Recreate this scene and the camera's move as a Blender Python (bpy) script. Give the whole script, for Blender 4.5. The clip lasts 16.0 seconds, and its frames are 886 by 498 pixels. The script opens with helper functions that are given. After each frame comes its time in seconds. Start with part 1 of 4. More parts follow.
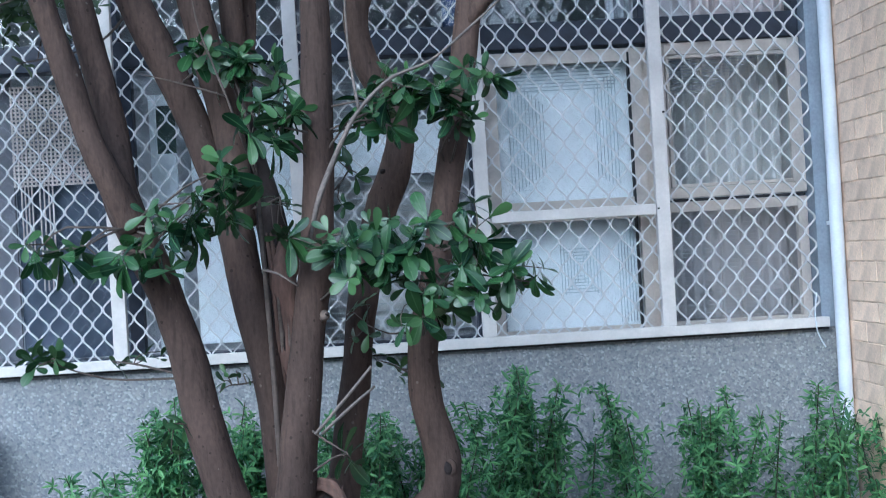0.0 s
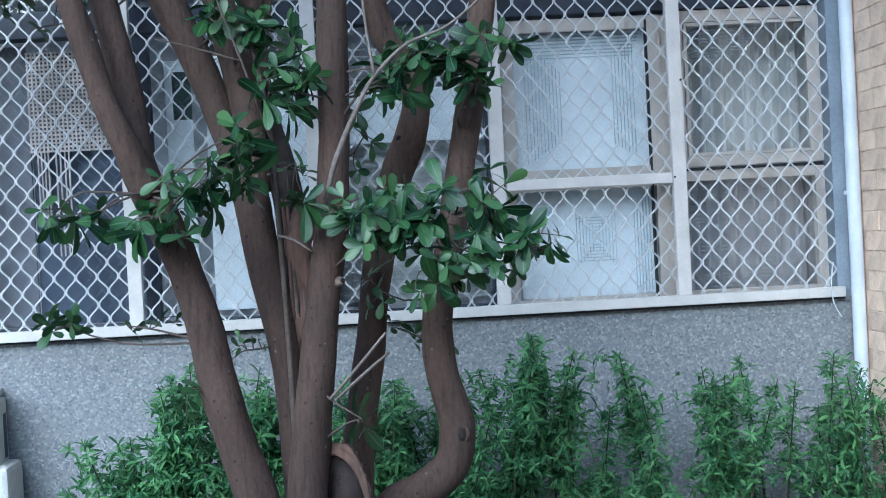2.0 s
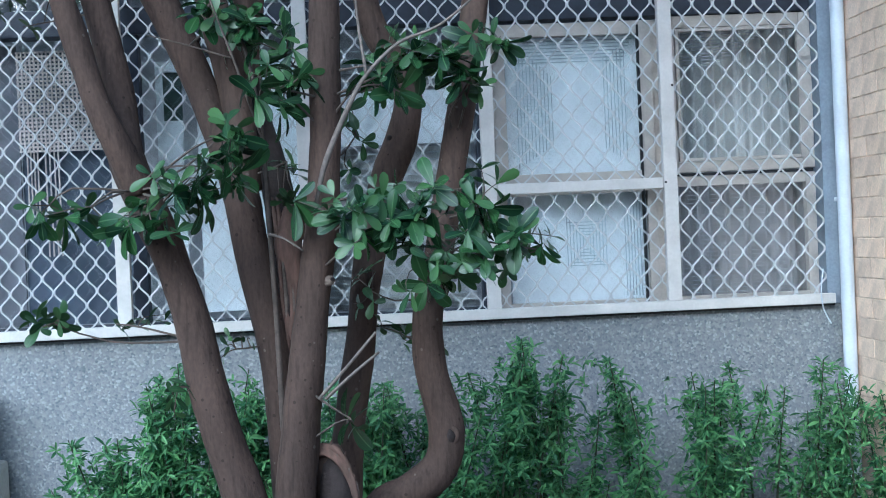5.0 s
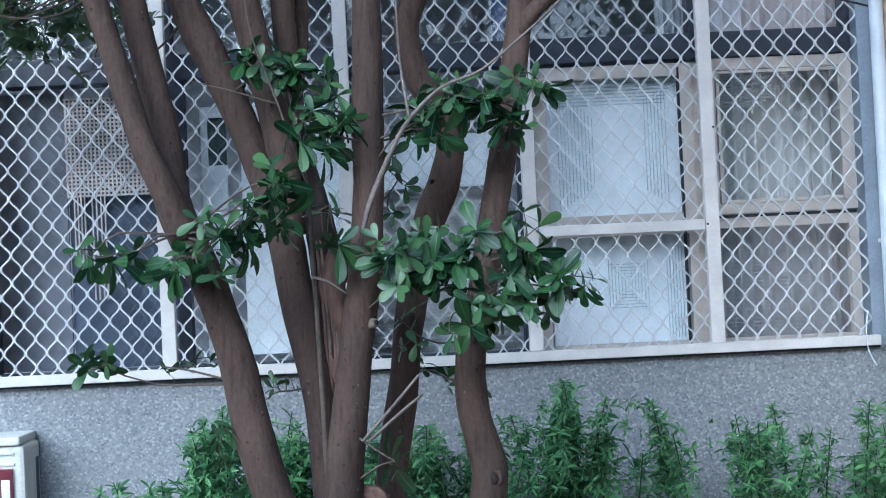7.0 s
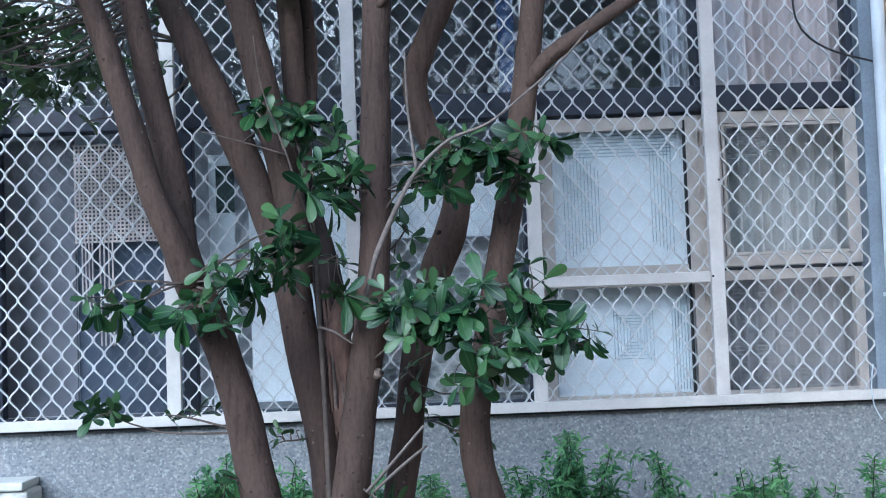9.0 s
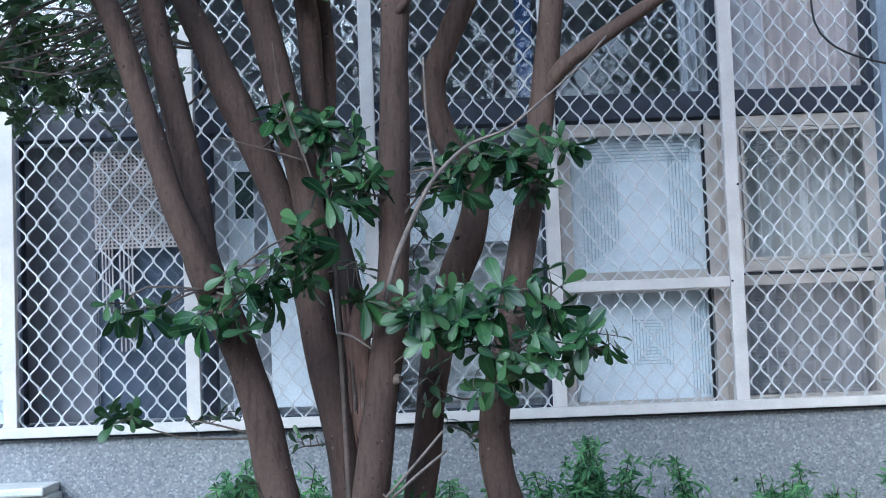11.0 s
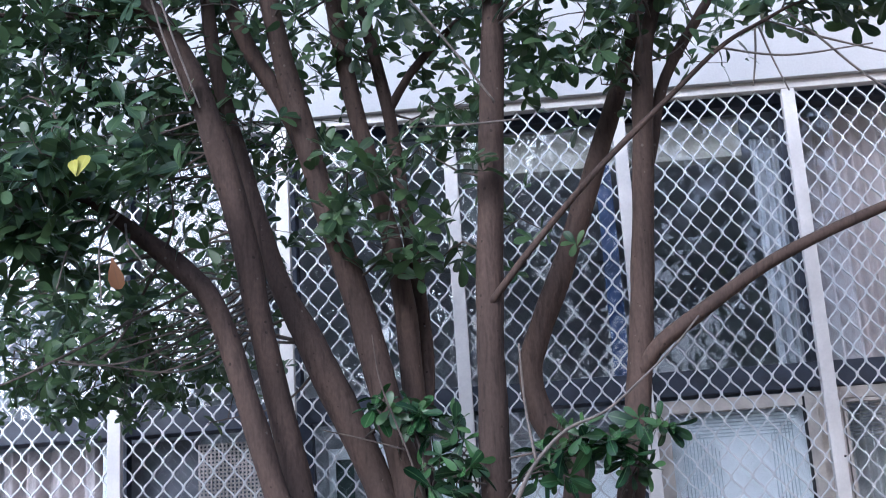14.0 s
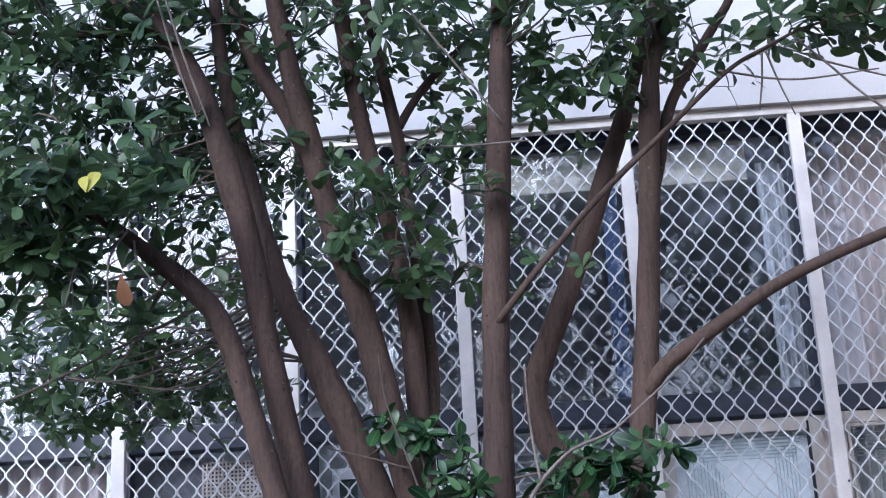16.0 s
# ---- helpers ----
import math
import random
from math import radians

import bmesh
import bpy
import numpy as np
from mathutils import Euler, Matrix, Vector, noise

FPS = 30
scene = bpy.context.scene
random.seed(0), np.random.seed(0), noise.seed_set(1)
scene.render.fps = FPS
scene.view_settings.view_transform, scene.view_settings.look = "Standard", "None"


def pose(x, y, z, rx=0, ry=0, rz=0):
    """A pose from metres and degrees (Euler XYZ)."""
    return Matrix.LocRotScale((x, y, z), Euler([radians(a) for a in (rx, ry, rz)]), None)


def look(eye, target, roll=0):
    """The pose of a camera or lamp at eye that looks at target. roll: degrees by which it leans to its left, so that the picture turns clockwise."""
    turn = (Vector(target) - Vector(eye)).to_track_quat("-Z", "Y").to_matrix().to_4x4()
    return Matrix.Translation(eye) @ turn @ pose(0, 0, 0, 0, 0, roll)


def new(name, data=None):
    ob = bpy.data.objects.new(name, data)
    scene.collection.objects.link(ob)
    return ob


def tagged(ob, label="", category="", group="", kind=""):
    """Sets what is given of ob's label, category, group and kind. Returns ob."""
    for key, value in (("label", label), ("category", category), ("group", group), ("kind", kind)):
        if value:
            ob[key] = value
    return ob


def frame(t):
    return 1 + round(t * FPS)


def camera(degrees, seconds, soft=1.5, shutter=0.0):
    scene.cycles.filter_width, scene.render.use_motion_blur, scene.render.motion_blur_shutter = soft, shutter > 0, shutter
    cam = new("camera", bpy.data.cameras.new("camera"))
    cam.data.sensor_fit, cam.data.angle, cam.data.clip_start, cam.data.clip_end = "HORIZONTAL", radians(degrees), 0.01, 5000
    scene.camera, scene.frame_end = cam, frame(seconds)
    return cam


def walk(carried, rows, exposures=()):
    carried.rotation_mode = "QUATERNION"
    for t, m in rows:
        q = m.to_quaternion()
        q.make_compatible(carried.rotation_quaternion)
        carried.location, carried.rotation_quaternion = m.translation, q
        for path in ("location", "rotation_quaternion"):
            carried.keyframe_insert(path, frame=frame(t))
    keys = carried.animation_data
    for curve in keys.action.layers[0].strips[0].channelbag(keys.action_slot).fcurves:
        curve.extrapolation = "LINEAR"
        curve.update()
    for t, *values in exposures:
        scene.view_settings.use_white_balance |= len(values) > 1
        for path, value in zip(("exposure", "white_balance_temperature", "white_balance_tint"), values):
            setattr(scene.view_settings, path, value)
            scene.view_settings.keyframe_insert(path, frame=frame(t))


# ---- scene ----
cam = camera(37.0, 16.0, soft=1.0, shutter=0.5)
PATH = [
    (0, (-0.413, -4.573, 1.404), (-0.296, -2.576, 1.414), -3.3),
    (0.5, (-0.41, -4.57, 1.402), (-0.286, -2.574, 1.381), -3.1),
    (1, (-0.411, -4.564, 1.401), (-0.3, -2.567, 1.362), -3.1),
    (1.5, (-0.411, -4.565, 1.398), (-0.301, -2.568, 1.361), -2.9),
    (2, (-0.412, -4.571, 1.398), (-0.321, -2.573, 1.363), -3.0),
    (2.5, (-0.411, -4.568, 1.4), (-0.304, -2.571, 1.371), -2.7),
    (3, (-0.409, -4.563, 1.4), (-0.304, -2.566, 1.364), -2.8),
    (3.5, (-0.405, -4.561, 1.4), (-0.294, -2.564, 1.362), -2.6),
    (3.7, (-0.403, -4.562, 1.398), (-0.292, -2.565, 1.37), -2.6),
    (5.8, (-0.422, -4.561, 1.371), (-0.324, -2.563, 1.356), -2.3),
    (6, (-0.419, -4.567, 1.374), (-0.346, -2.568, 1.384), -2.6),
    (6.5, (-0.418, -4.575, 1.378), (-0.361, -2.576, 1.414), -2.9),
    (7, (-0.422, -4.577, 1.378), (-0.372, -2.578, 1.423), -2.7),
    (7.5, (-0.419, -4.584, 1.381), (-0.369, -2.585, 1.447), -2.6),
    (8, (-0.421, -4.593, 1.389), (-0.372, -2.597, 1.501), -2.2),
    (10.5, (-0.425, -4.588, 1.389), (-0.394, -2.592, 1.507), -2.3),
    (11, (-0.426, -4.594, 1.389), (-0.408, -2.598, 1.513), -2.2),
    (11.5, (-0.42, -4.6, 1.391), (-0.391, -2.606, 1.533), -1.8),
    (12, (-0.428, -4.615, 1.399), (-0.473, -2.632, 1.657), -3.0),
    (12.5, (-0.429, -4.631, 1.398), (-0.532, -2.666, 1.753), -3.5),
    (13, (-0.43, -4.633, 1.408), (-0.532, -2.681, 1.833), -3.7),
    (13.5, (-0.429, -4.636, 1.403), (-0.538, -2.701, 1.899), -3.6),
    (14, (-0.426, -4.642, 1.405), (-0.53, -2.719, 1.945), -3.7),
    (14.5, (-0.426, -4.647, 1.401), (-0.534, -2.729, 1.957), -3.3),
    (15, (-0.429, -4.652, 1.399), (-0.548, -2.738, 1.964), -3.1),
    (15.5, (-0.43, -4.652, 1.399), (-0.534, -2.735, 1.96), -3.2),
    (16, (-0.433, -4.654, 1.397), (-0.54, -2.741, 1.969), -3.1),
]
LOOKS = [(0.0, 0.90, 4640, 3), (3.7, 0.90, 4600, -2), (8.2, 0.91, 4680, 4), (11.5, 0.91, 4700, 4), (13.0, 0.98, 4880, 11), (14.5, 0.93, 4920, 13), (16.0, 0.93, 4940, 14)]
walk(cam, [(t, look(e, g, r)) for t, e, g, r in PATH], LOOKS)

# ---- light ----
world = bpy.data.worlds.new("world")
scene.world = world
world.use_nodes = True
wn = world.node_tree
sky = wn.nodes.new("ShaderNodeTexSky")
sky.sky_type = "NISHITA"
sky.sun_disc = False
sky.sun_elevation = radians(29)
sky.sun_rotation = radians(210)
sky.dust_density = 4.0
wn.links.new(sky.outputs[0], wn.nodes["Background"].inputs[0])
wn.nodes["Background"].inputs[1].default_value = 0.145
sun_data = bpy.data.lights.new("sun", "SUN")
sun_data.energy, sun_data.angle, sun_data.color = 2.0, radians(60), (1.0, 0.98, 0.95)
sun = new("sun", sun_data)
sun.matrix_world = look((-7, -11.5, 8.5), (-0.4, 0, 1.5))


# ---- materials ----
def material(name, colour, rough=0.6, metal=0.0, vary=0.12, scale=6.0, grain=0.05, grain_scale=120.0, bump=0.15, stretch=(1, 1, 1), second=None, clear=0.0):
    """A surface with stains at one scale and grain and relief at another."""
    m = bpy.data.materials.new(name)
    m.use_nodes = True
    nt = m.node_tree
    n, l = nt.nodes, nt.links
    b = n["Principled BSDF"]
    b.inputs["Roughness"].default_value, b.inputs["Metallic"].default_value = rough, metal
    b.inputs["Coat Weight"].default_value = clear
    co = n.new("ShaderNodeTexCoord")
    mp = n.new("ShaderNodeMapping")
    mp.inputs["Scale"].default_value = stretch
    l.new(co.outputs["Object"], mp.inputs[0])
    big, fine = n.new("ShaderNodeTexNoise"), n.new("ShaderNodeTexNoise")
    big.inputs["Scale"].default_value, big.inputs["Detail"].default_value = scale, 5
    fine.inputs["Scale"].default_value, fine.inputs["Detail"].default_value = grain_scale, 3
    for t in (big, fine):
        l.new(mp.outputs[0], t.inputs["Vector"])
    mix = n.new("ShaderNodeMixRGB")
    c2 = second or [c * (1 - 2.2 * vary) for c in colour]
    mix.inputs[1].default_value, mix.inputs[2].default_value = (*colour, 1), (*c2, 1)
    ramp = n.new("ShaderNodeMapRange")
    ramp.inputs["From Min"].default_value, ramp.inputs["From Max"].default_value = 0.38, 0.66
    l.new(big.outputs[0], ramp.inputs[0])
    l.new(ramp.outputs[0], mix.inputs[0])
    hsv = n.new("ShaderNodeHueSaturation")
    l.new(mix.outputs[0], hsv.inputs["Color"])
    val = n.new("ShaderNodeMapRange")
    val.inputs["From Min"].default_value, val.inputs["From Max"].default_value = 0.3, 0.7
    val.inputs["To Min"].default_value, val.inputs["To Max"].default_value = 1 - 2 * grain, 1 + 2 * grain
    l.new(fine.outputs[0], val.inputs[0])
    l.new(val.outputs[0], hsv.inputs["Value"])
    l.new(hsv.outputs[0], b.inputs["Base Color"])
    rr = n.new("ShaderNodeMapRange")
    rr.inputs["To Min"].default_value, rr.inputs["To Max"].default_value = max(rough - 0.12, 0.02), min(rough + 0.12, 1)
    l.new(big.outputs[0], rr.inputs[0])
    l.new(rr.outputs[0], b.inputs["Roughness"])
    bp = n.new("ShaderNodeBump")
    bp.inputs["Strength"].default_value, bp.inputs["Distance"].default_value = bump, 0.004
    l.new(fine.outputs[0], bp.inputs["Height"])
    l.new(bp.outputs[0], b.inputs["Normal"])
    return m


def pebble_material(name):
    """Washed pebble-dash: small grey, white and dark stones set in cement."""
    m = material(name, (0.214, 0.230, 0.248), 0.85, vary=0.1, scale=2.2, grain=0.04, bump=0.2)
    n, l = m.node_tree.nodes, m.node_tree.links
    b = n["Principled BSDF"]
    co = n.new("ShaderNodeTexCoord")
    v = n.new("ShaderNodeTexVoronoi")
    v.inputs["Scale"].default_value = 135
    l.new(co.outputs["Object"], v.inputs["Vector"])
    sep = n.new("ShaderNodeSeparateColor")
    l.new(v.outputs["Color"], sep.inputs[0])
    ramp = n.new("ShaderNodeValToRGB")
    e = ramp.color_ramp.elements
    e[0].position, e[0].color = 0.0, (0.10, 0.11, 0.13, 1)
    e[1].position, e[1].color = 1.0, (0.52, 0.525, 0.53, 1)
    for p, c in ((0.15, (0.19, 0.20, 0.22, 1)), (0.5, (0.25, 0.255, 0.265, 1)), (0.82, (0.33, 0.325, 0.315, 1))):
        k = e.new(p)
        k.color = c
    l.new(sep.outputs[0], ramp.inputs[0])
    mul = n.new("ShaderNodeMixRGB")
    mul.inputs[0].default_value = 0.5
    old = b.inputs["Base Color"].links[0].from_socket
    l.new(old, mul.inputs[1])
    l.new(ramp.outputs[0], mul.inputs[2])
    l.new(mul.outputs[0], b.inputs["Base Color"])
    bp = n.new("ShaderNodeBump")
    bp.inputs["Strength"].default_value, bp.inputs["Distance"].default_value = 0.45, 0.003
    bp.invert = True
    l.new(v.outputs["Distance"], bp.inputs["Height"])
    l.new(bp.outputs[0], b.inputs["Normal"])
    return m


def leaf_material(name, dark, light, rib, per_object, rough=0.32, thin=0.28, gloss=0.5):
    m = bpy.data.materials.new(name)
    m.use_nodes = True
    n, l = m.node_tree.nodes, m.node_tree.links
    b = n["Principled BSDF"]
    if per_object:
        rnd = n.new("ShaderNodeObjectInfo").outputs["Random"]
    else:
        rnd = n.new("ShaderNodeNewGeometry").outputs["Random Per Island"]
    ramp = n.new("ShaderNodeValToRGB")
    e = ramp.color_ramp.elements
    e[0].color, e[1].color = (*dark, 1), (*light, 1)
    e[0].position, e[1].position = 0.15, 1.0
    l.new(rnd, ramp.inputs[0])
    uv = n.new("ShaderNodeUVMap")
    sep = n.new("ShaderNodeSeparateXYZ")
    l.new(uv.outputs[0], sep.inputs[0])
    off = n.new("ShaderNodeMath")
    off.operation = "SUBTRACT"
    off.inputs[1].default_value = 0.5
    l.new(sep.outputs[0], off.inputs[0])
    ab = n.new("ShaderNodeMath")
    ab.operation = "ABSOLUTE"
    l.new(off.outputs[0], ab.inputs[0])
    near = n.new("ShaderNodeMapRange")
    near.inputs["From Min"].default_value, near.inputs["From Max"].default_value = 0.02, 0.07
    near.inputs["To Min"].default_value, near.inputs["To Max"].default_value = 0.75, 0.0
    l.new(ab.outputs[0], near.inputs[0])
    mix = n.new("ShaderNodeMixRGB")
    l.new(near.outputs[0], mix.inputs[0])
    l.new(ramp.outputs[0], mix.inputs[1])
    mix.inputs[2].default_value = (*rib, 1)
    l.new(mix.outputs[0], b.inputs["Base Color"])
    b.inputs["Roughness"].default_value = rough
    b.inputs["Specular IOR Level"].default_value = gloss
    wav = n.new("ShaderNodeTexNoise")
    wav.inputs["Scale"].default_value = 60
    bp = n.new("ShaderNodeBump")
    bp.inputs["Strength"].default_value, bp.inputs["Distance"].default_value = 0.25, 0.003
    l.new(wav.outputs[0], bp.inputs["Height"])
    l.new(bp.outputs[0], b.inputs["Normal"])
    tr = n.new("ShaderNodeBsdfTranslucent")
    l.new(mix.outputs[0], tr.inputs[0])
    sh = n.new("ShaderNodeMixShader")
    sh.inputs[0].default_value = thin
    l.new(b.outputs[0], sh.inputs[1])
    l.new(tr.outputs[0], sh.inputs[2])
    l.new(sh.outputs[0], n["Material Output"].inputs["Surface"])
    return m


def bark_material(name, colour, second, fleck=(0.20, 0.175, 0.155), amount=0.012):
    """Thin brown bark: soft blotches, fine lengthwise cracks, dark pores and a few pale lichen flecks."""
    m = material(name, colour, 0.85, vary=0.2, scale=7, grain=0.07, grain_scale=150, bump=0.35, stretch=(1, 1, 0.5), second=second)
    n, l = m.node_tree.nodes, m.node_tree.links
    b = n["Principled BSDF"]
    b.inputs["Specular IOR Level"].default_value = 0.3
    co = n.new("ShaderNodeTexCoord")
    mp = n.new("ShaderNodeMapping")
    mp.inputs["Scale"].default_value = (1, 1, 0.13)
    l.new(co.outputs["Object"], mp.inputs[0])
    crack = n.new("ShaderNodeTexNoise")
    crack.inputs["Scale"].default_value, crack.inputs["Detail"].default_value = 85, 4
    l.new(mp.outputs[0], crack.inputs["Vector"])
    cr = n.new("ShaderNodeMapRange")
    cr.inputs["From Min"].default_value, cr.inputs["From Max"].default_value = 0.30, 0.48
    cr.inputs["To Min"].default_value, cr.inputs["To Max"].default_value = 0.62, 1.0
    l.new(crack.outputs[0], cr.inputs[0])
    spot = n.new("ShaderNodeTexVoronoi")
    spot.inputs["Scale"].default_value = 75
    l.new(co.outputs["Object"], spot.inputs["Vector"])
    sep = n.new("ShaderNodeSeparateColor")
    l.new(spot.outputs["Color"], sep.inputs[0])
    size = n.new("ShaderNodeMath")
    size.operation = "MULTIPLY"
    size.inputs[1].default_value = 0.32
    l.new(sep.outputs[0], size.inputs[0])
    inside = n.new("ShaderNodeMath")
    inside.operation = "LESS_THAN"
    l.new(spot.outputs["Distance"], inside.inputs[0])
    l.new(size.outputs[0], inside.inputs[1])
    pale = n.new("ShaderNodeMath")
    pale.operation = "LESS_THAN"
    pale.inputs[1].default_value = amount * 5
    l.new(sep.outputs[1], pale.inputs[0])
    pore = n.new("ShaderNodeMath")
    pore.operation = "GREATER_THAN"
    pore.inputs[1].default_value = 0.80
    l.new(sep.outputs[1], pore.inputs[0])
    old = b.inputs["Base Color"].links[0].from_socket
    hsv = n.new("ShaderNodeHueSaturation")
    l.new(old, hsv.inputs["Color"])
    l.new(cr.outputs[0], hsv.inputs["Value"])
    last = hsv.outputs[0]
    for mask, c, k in ((pale, fleck, 0.35), (pore, [q * 0.45 for q in second], 0.8)):
        both = n.new("ShaderNodeMath")
        both.operation = "MULTIPLY"
        l.new(inside.outputs[0], both.inputs[0])
        l.new(mask.outputs[0], both.inputs[1])
        soft = n.new("ShaderNodeMath")
        soft.operation = "MULTIPLY"
        soft.inputs[1].default_value = k
        l.new(both.outputs[0], soft.inputs[0])
        mix = n.new("ShaderNodeMixRGB")
        l.new(soft.outputs[0], mix.inputs[0])
        l.new(last, mix.inputs[1])
        mix.inputs[2].default_value = (*c, 1)
        last = mix.outputs[0]
    l.new(last, b.inputs["Base Color"])
    bp = n.new("ShaderNodeBump")
    bp.inputs["Strength"].default_value, bp.inputs["Distance"].default_value = 0.5, 0.003
    l.new(crack.outputs[0], bp.inputs["Height"])
    l.new(b.inputs["Normal"].links[0].from_socket, bp.inputs["Normal"])
    l.new(bp.outputs[0], b.inputs["Normal"])
    return m


def glass_material(name, tint, rough=0.0):
    m = bpy.data.materials.new(name)
    m.use_nodes = True
    b = m.node_tree.nodes["Principled BSDF"]
    b.inputs["Base Color"].default_value = (*tint, 1)
    b.inputs["Transmission Weight"].default_value = 1.0
    b.inputs["Roughness"].default_value = rough
    b.inputs["IOR"].default_value = 1.52
    return m


def tile_material(name):
    """Buff glazed wall tile, each piece of a slightly different firing."""
    m = material(name, (0.86, 0.66, 0.49), 0.5, vary=0.10, scale=14, grain=0.06, grain_scale=160, bump=0.2)
    n, l = m.node_tree.nodes, m.node_tree.links
    b = n["Principled BSDF"]
    old = b.inputs["Base Color"].links[0].from_socket
    hsv = n.new("ShaderNodeHueSaturation")
    info = n.new("ShaderNodeObjectInfo")
    mr = n.new("ShaderNodeMapRange")
    mr.inputs["To Min"].default_value, mr.inputs["To Max"].default_value = 0.88, 1.08
    l.new(info.outputs["Random"], mr.inputs[0])
    l.new(mr.outputs[0], hsv.inputs["Value"])
    l.new(old, hsv.inputs["Color"])
    l.new(hsv.outputs[0], b.inputs["Base Color"])
    return m


PEBBLE = pebble_material("washed_pebble")
WHITE_WALL = material("white_plaster", (0.42, 0.42, 0.425), 0.8, vary=0.05, scale=3, grain=0.02, bump=0.15)
BLUE_WALL = material("blue_grey_paint", (0.30, 0.35, 0.42), 0.7, vary=0.1, scale=5)
ALU = material("cream_powder_coat", (0.64, 0.61, 0.585), 0.38, vary=0.06, scale=9, grain=0.02, bump=0.05)
MESH_ALU = material("bare_aluminium_strand", (0.645, 0.65, 0.655), 0.38, 0.15, vary=0.08, scale=20, grain=0.03, bump=0.05)
BEIGE = material("beige_window_metal", (0.56, 0.51, 0.46), 0.45, vary=0.1, scale=10, grain=0.03, bump=0.08)
DARK_FRAME = material("dark_blue_frame", (0.035, 0.042, 0.065), 0.45, vary=0.15, scale=12, grain=0.05, bump=0.1)
BLACK_MATT = material("matt_black", (0.015, 0.015, 0.017), 0.7)
GLASS = glass_material("window_glass", (0.985, 0.99, 0.99))
ICE = material("ice_blue_panel", (0.90, 0.94, 0.965), 0.5, vary=0.08, scale=3, grain=0.02, bump=0.05)
ICE_WHITE = material("white_film", (0.93, 0.96, 0.98), 0.5, vary=0.03)
ICE_HATCH = material("faint_film_line", (0.72, 0.78, 0.82), 0.6, vary=0.1)
ICE_LINE = material("grey_lattice_film", (0.52, 0.59, 0.63), 0.6, vary=0.15, scale=9)
CURTAIN_GREY = material("grey_curtain_cloth", (0.58, 0.58, 0.565), 0.9, vary=0.1, scale=5, grain=0.06, grain_scale=300, bump=0.2, stretch=(1, 1, 0.3))
CURTAIN_MAUVE = material("mauve_grey_cloth", (0.42, 0.40, 0.405), 0.9, vary=0.1, scale=5, grain=0.06, grain_scale=300, bump=0.2, stretch=(1, 1, 0.3))
CURTAIN_PINK = material("pale_pinkish_curtain_cloth", (0.62, 0.55, 0.54), 0.9, vary=0.1, scale=5, grain=0.05, grain_scale=300, bump=0.2, stretch=(1, 1, 0.3))
CURTAIN_WHITE = material("white_curtain_cloth", (0.44, 0.455, 0.485), 0.9, vary=0.08, scale=5, grain=0.05, grain_scale=300, bump=0.2, stretch=(1, 1, 0.3))
CREAM = material("cream_blind_box", (0.60, 0.58, 0.50), 0.6, vary=0.08)
LATTICE = material("pale_lattice_plastic", (0.66, 0.585, 0.545), 0.6, vary=0.2, scale=5)
GREY_BOARD = material("mauve_grey_board", (0.20, 0.20, 0.23), 0.6, vary=0.12, scale=4)
SLATE = material("slate_blue_board", (0.075, 0.095, 0.14), 0.6, vary=0.15, scale=4)
GREEN_DARK = material("dark_green_pane", (0.06, 0.10, 0.09), 0.4, vary=0.2)
BLUE_TARP = material("deep_blue_plastic", (0.022, 0.05, 0.15), 0.5, vary=0.2)
ROOM = material("dim_room_paint", (0.46, 0.47, 0.50), 0.85, vary=0.1, scale=2)
BLIND = material("grey_blind_slat", (0.50, 0.53, 0.55), 0.5, vary=0.06)
PVC = material("pale_blue_grey_pvc", (0.68, 0.73, 0.79), 0.4, vary=0.08, scale=7, grain=0.02, bump=0.04)
TILE = tile_material("buff_wall_tile")
GROUT = material("tile_grout", (0.80, 0.62, 0.47), 0.9, vary=0.15, scale=20)
SOIL = material("garden_soil", (0.075, 0.06, 0.045), 0.95, vary=0.25, scale=4, grain=0.15, grain_scale=70, bump=0.8)
BARK = bark_material("smooth_brown_bark", (0.078, 0.050, 0.038), (0.050, 0.033, 0.026))
BARK_RED = material("torn_reddish_bark", (0.118, 0.067, 0.049), 0.9, vary=0.2, scale=14, grain=0.16, grain_scale=70, bump=0.9, stretch=(1, 1, 0.25), second=(0.07, 0.045, 0.035))
BARK_GREY = material("dead_grey_wood", (0.17, 0.14, 0.12), 0.85, vary=0.15, scale=14, grain=0.1, grain_scale=120, bump=0.4)
TWIG = material("brown_twig", (0.095, 0.072, 0.058), 0.85, vary=0.15, scale=20, grain=0.08)
# near-black wood; also paints the shade inside openings and knot holes
HOLLOW = material("dark_wood_hollow_shade", (0.022, 0.014, 0.012), 0.9, vary=0.2, scale=20, bump=0.5)
HEDGE_STEM = material("green_brown_shoot", (0.045, 0.055, 0.028), 0.8, vary=0.2, scale=20)
CUT_WOOD = material("weathered_sawn_wood", (0.14, 0.105, 0.083), 0.9, vary=0.2, scale=25, grain=0.1, bump=0.5)
LEAF = leaf_material("glossy_leaf", (0.014, 0.040, 0.018), (0.044, 0.105, 0.030), (0.075, 0.14, 0.055), True, 0.27, 0.16, 0.42)
LEAF_CROWN = leaf_material("glossy_crown_leaf", (0.040, 0.074, 0.034), (0.088, 0.142, 0.054), (0.08, 0.125, 0.05), False, 0.36, 0.30, 0.4)
LEAF_SMALL = leaf_material("young_tree_leaf", (0.026, 0.062, 0.026), (0.070, 0.140, 0.045), (0.07, 0.12, 0.05), False, 0.32, 0.2, 0.4)
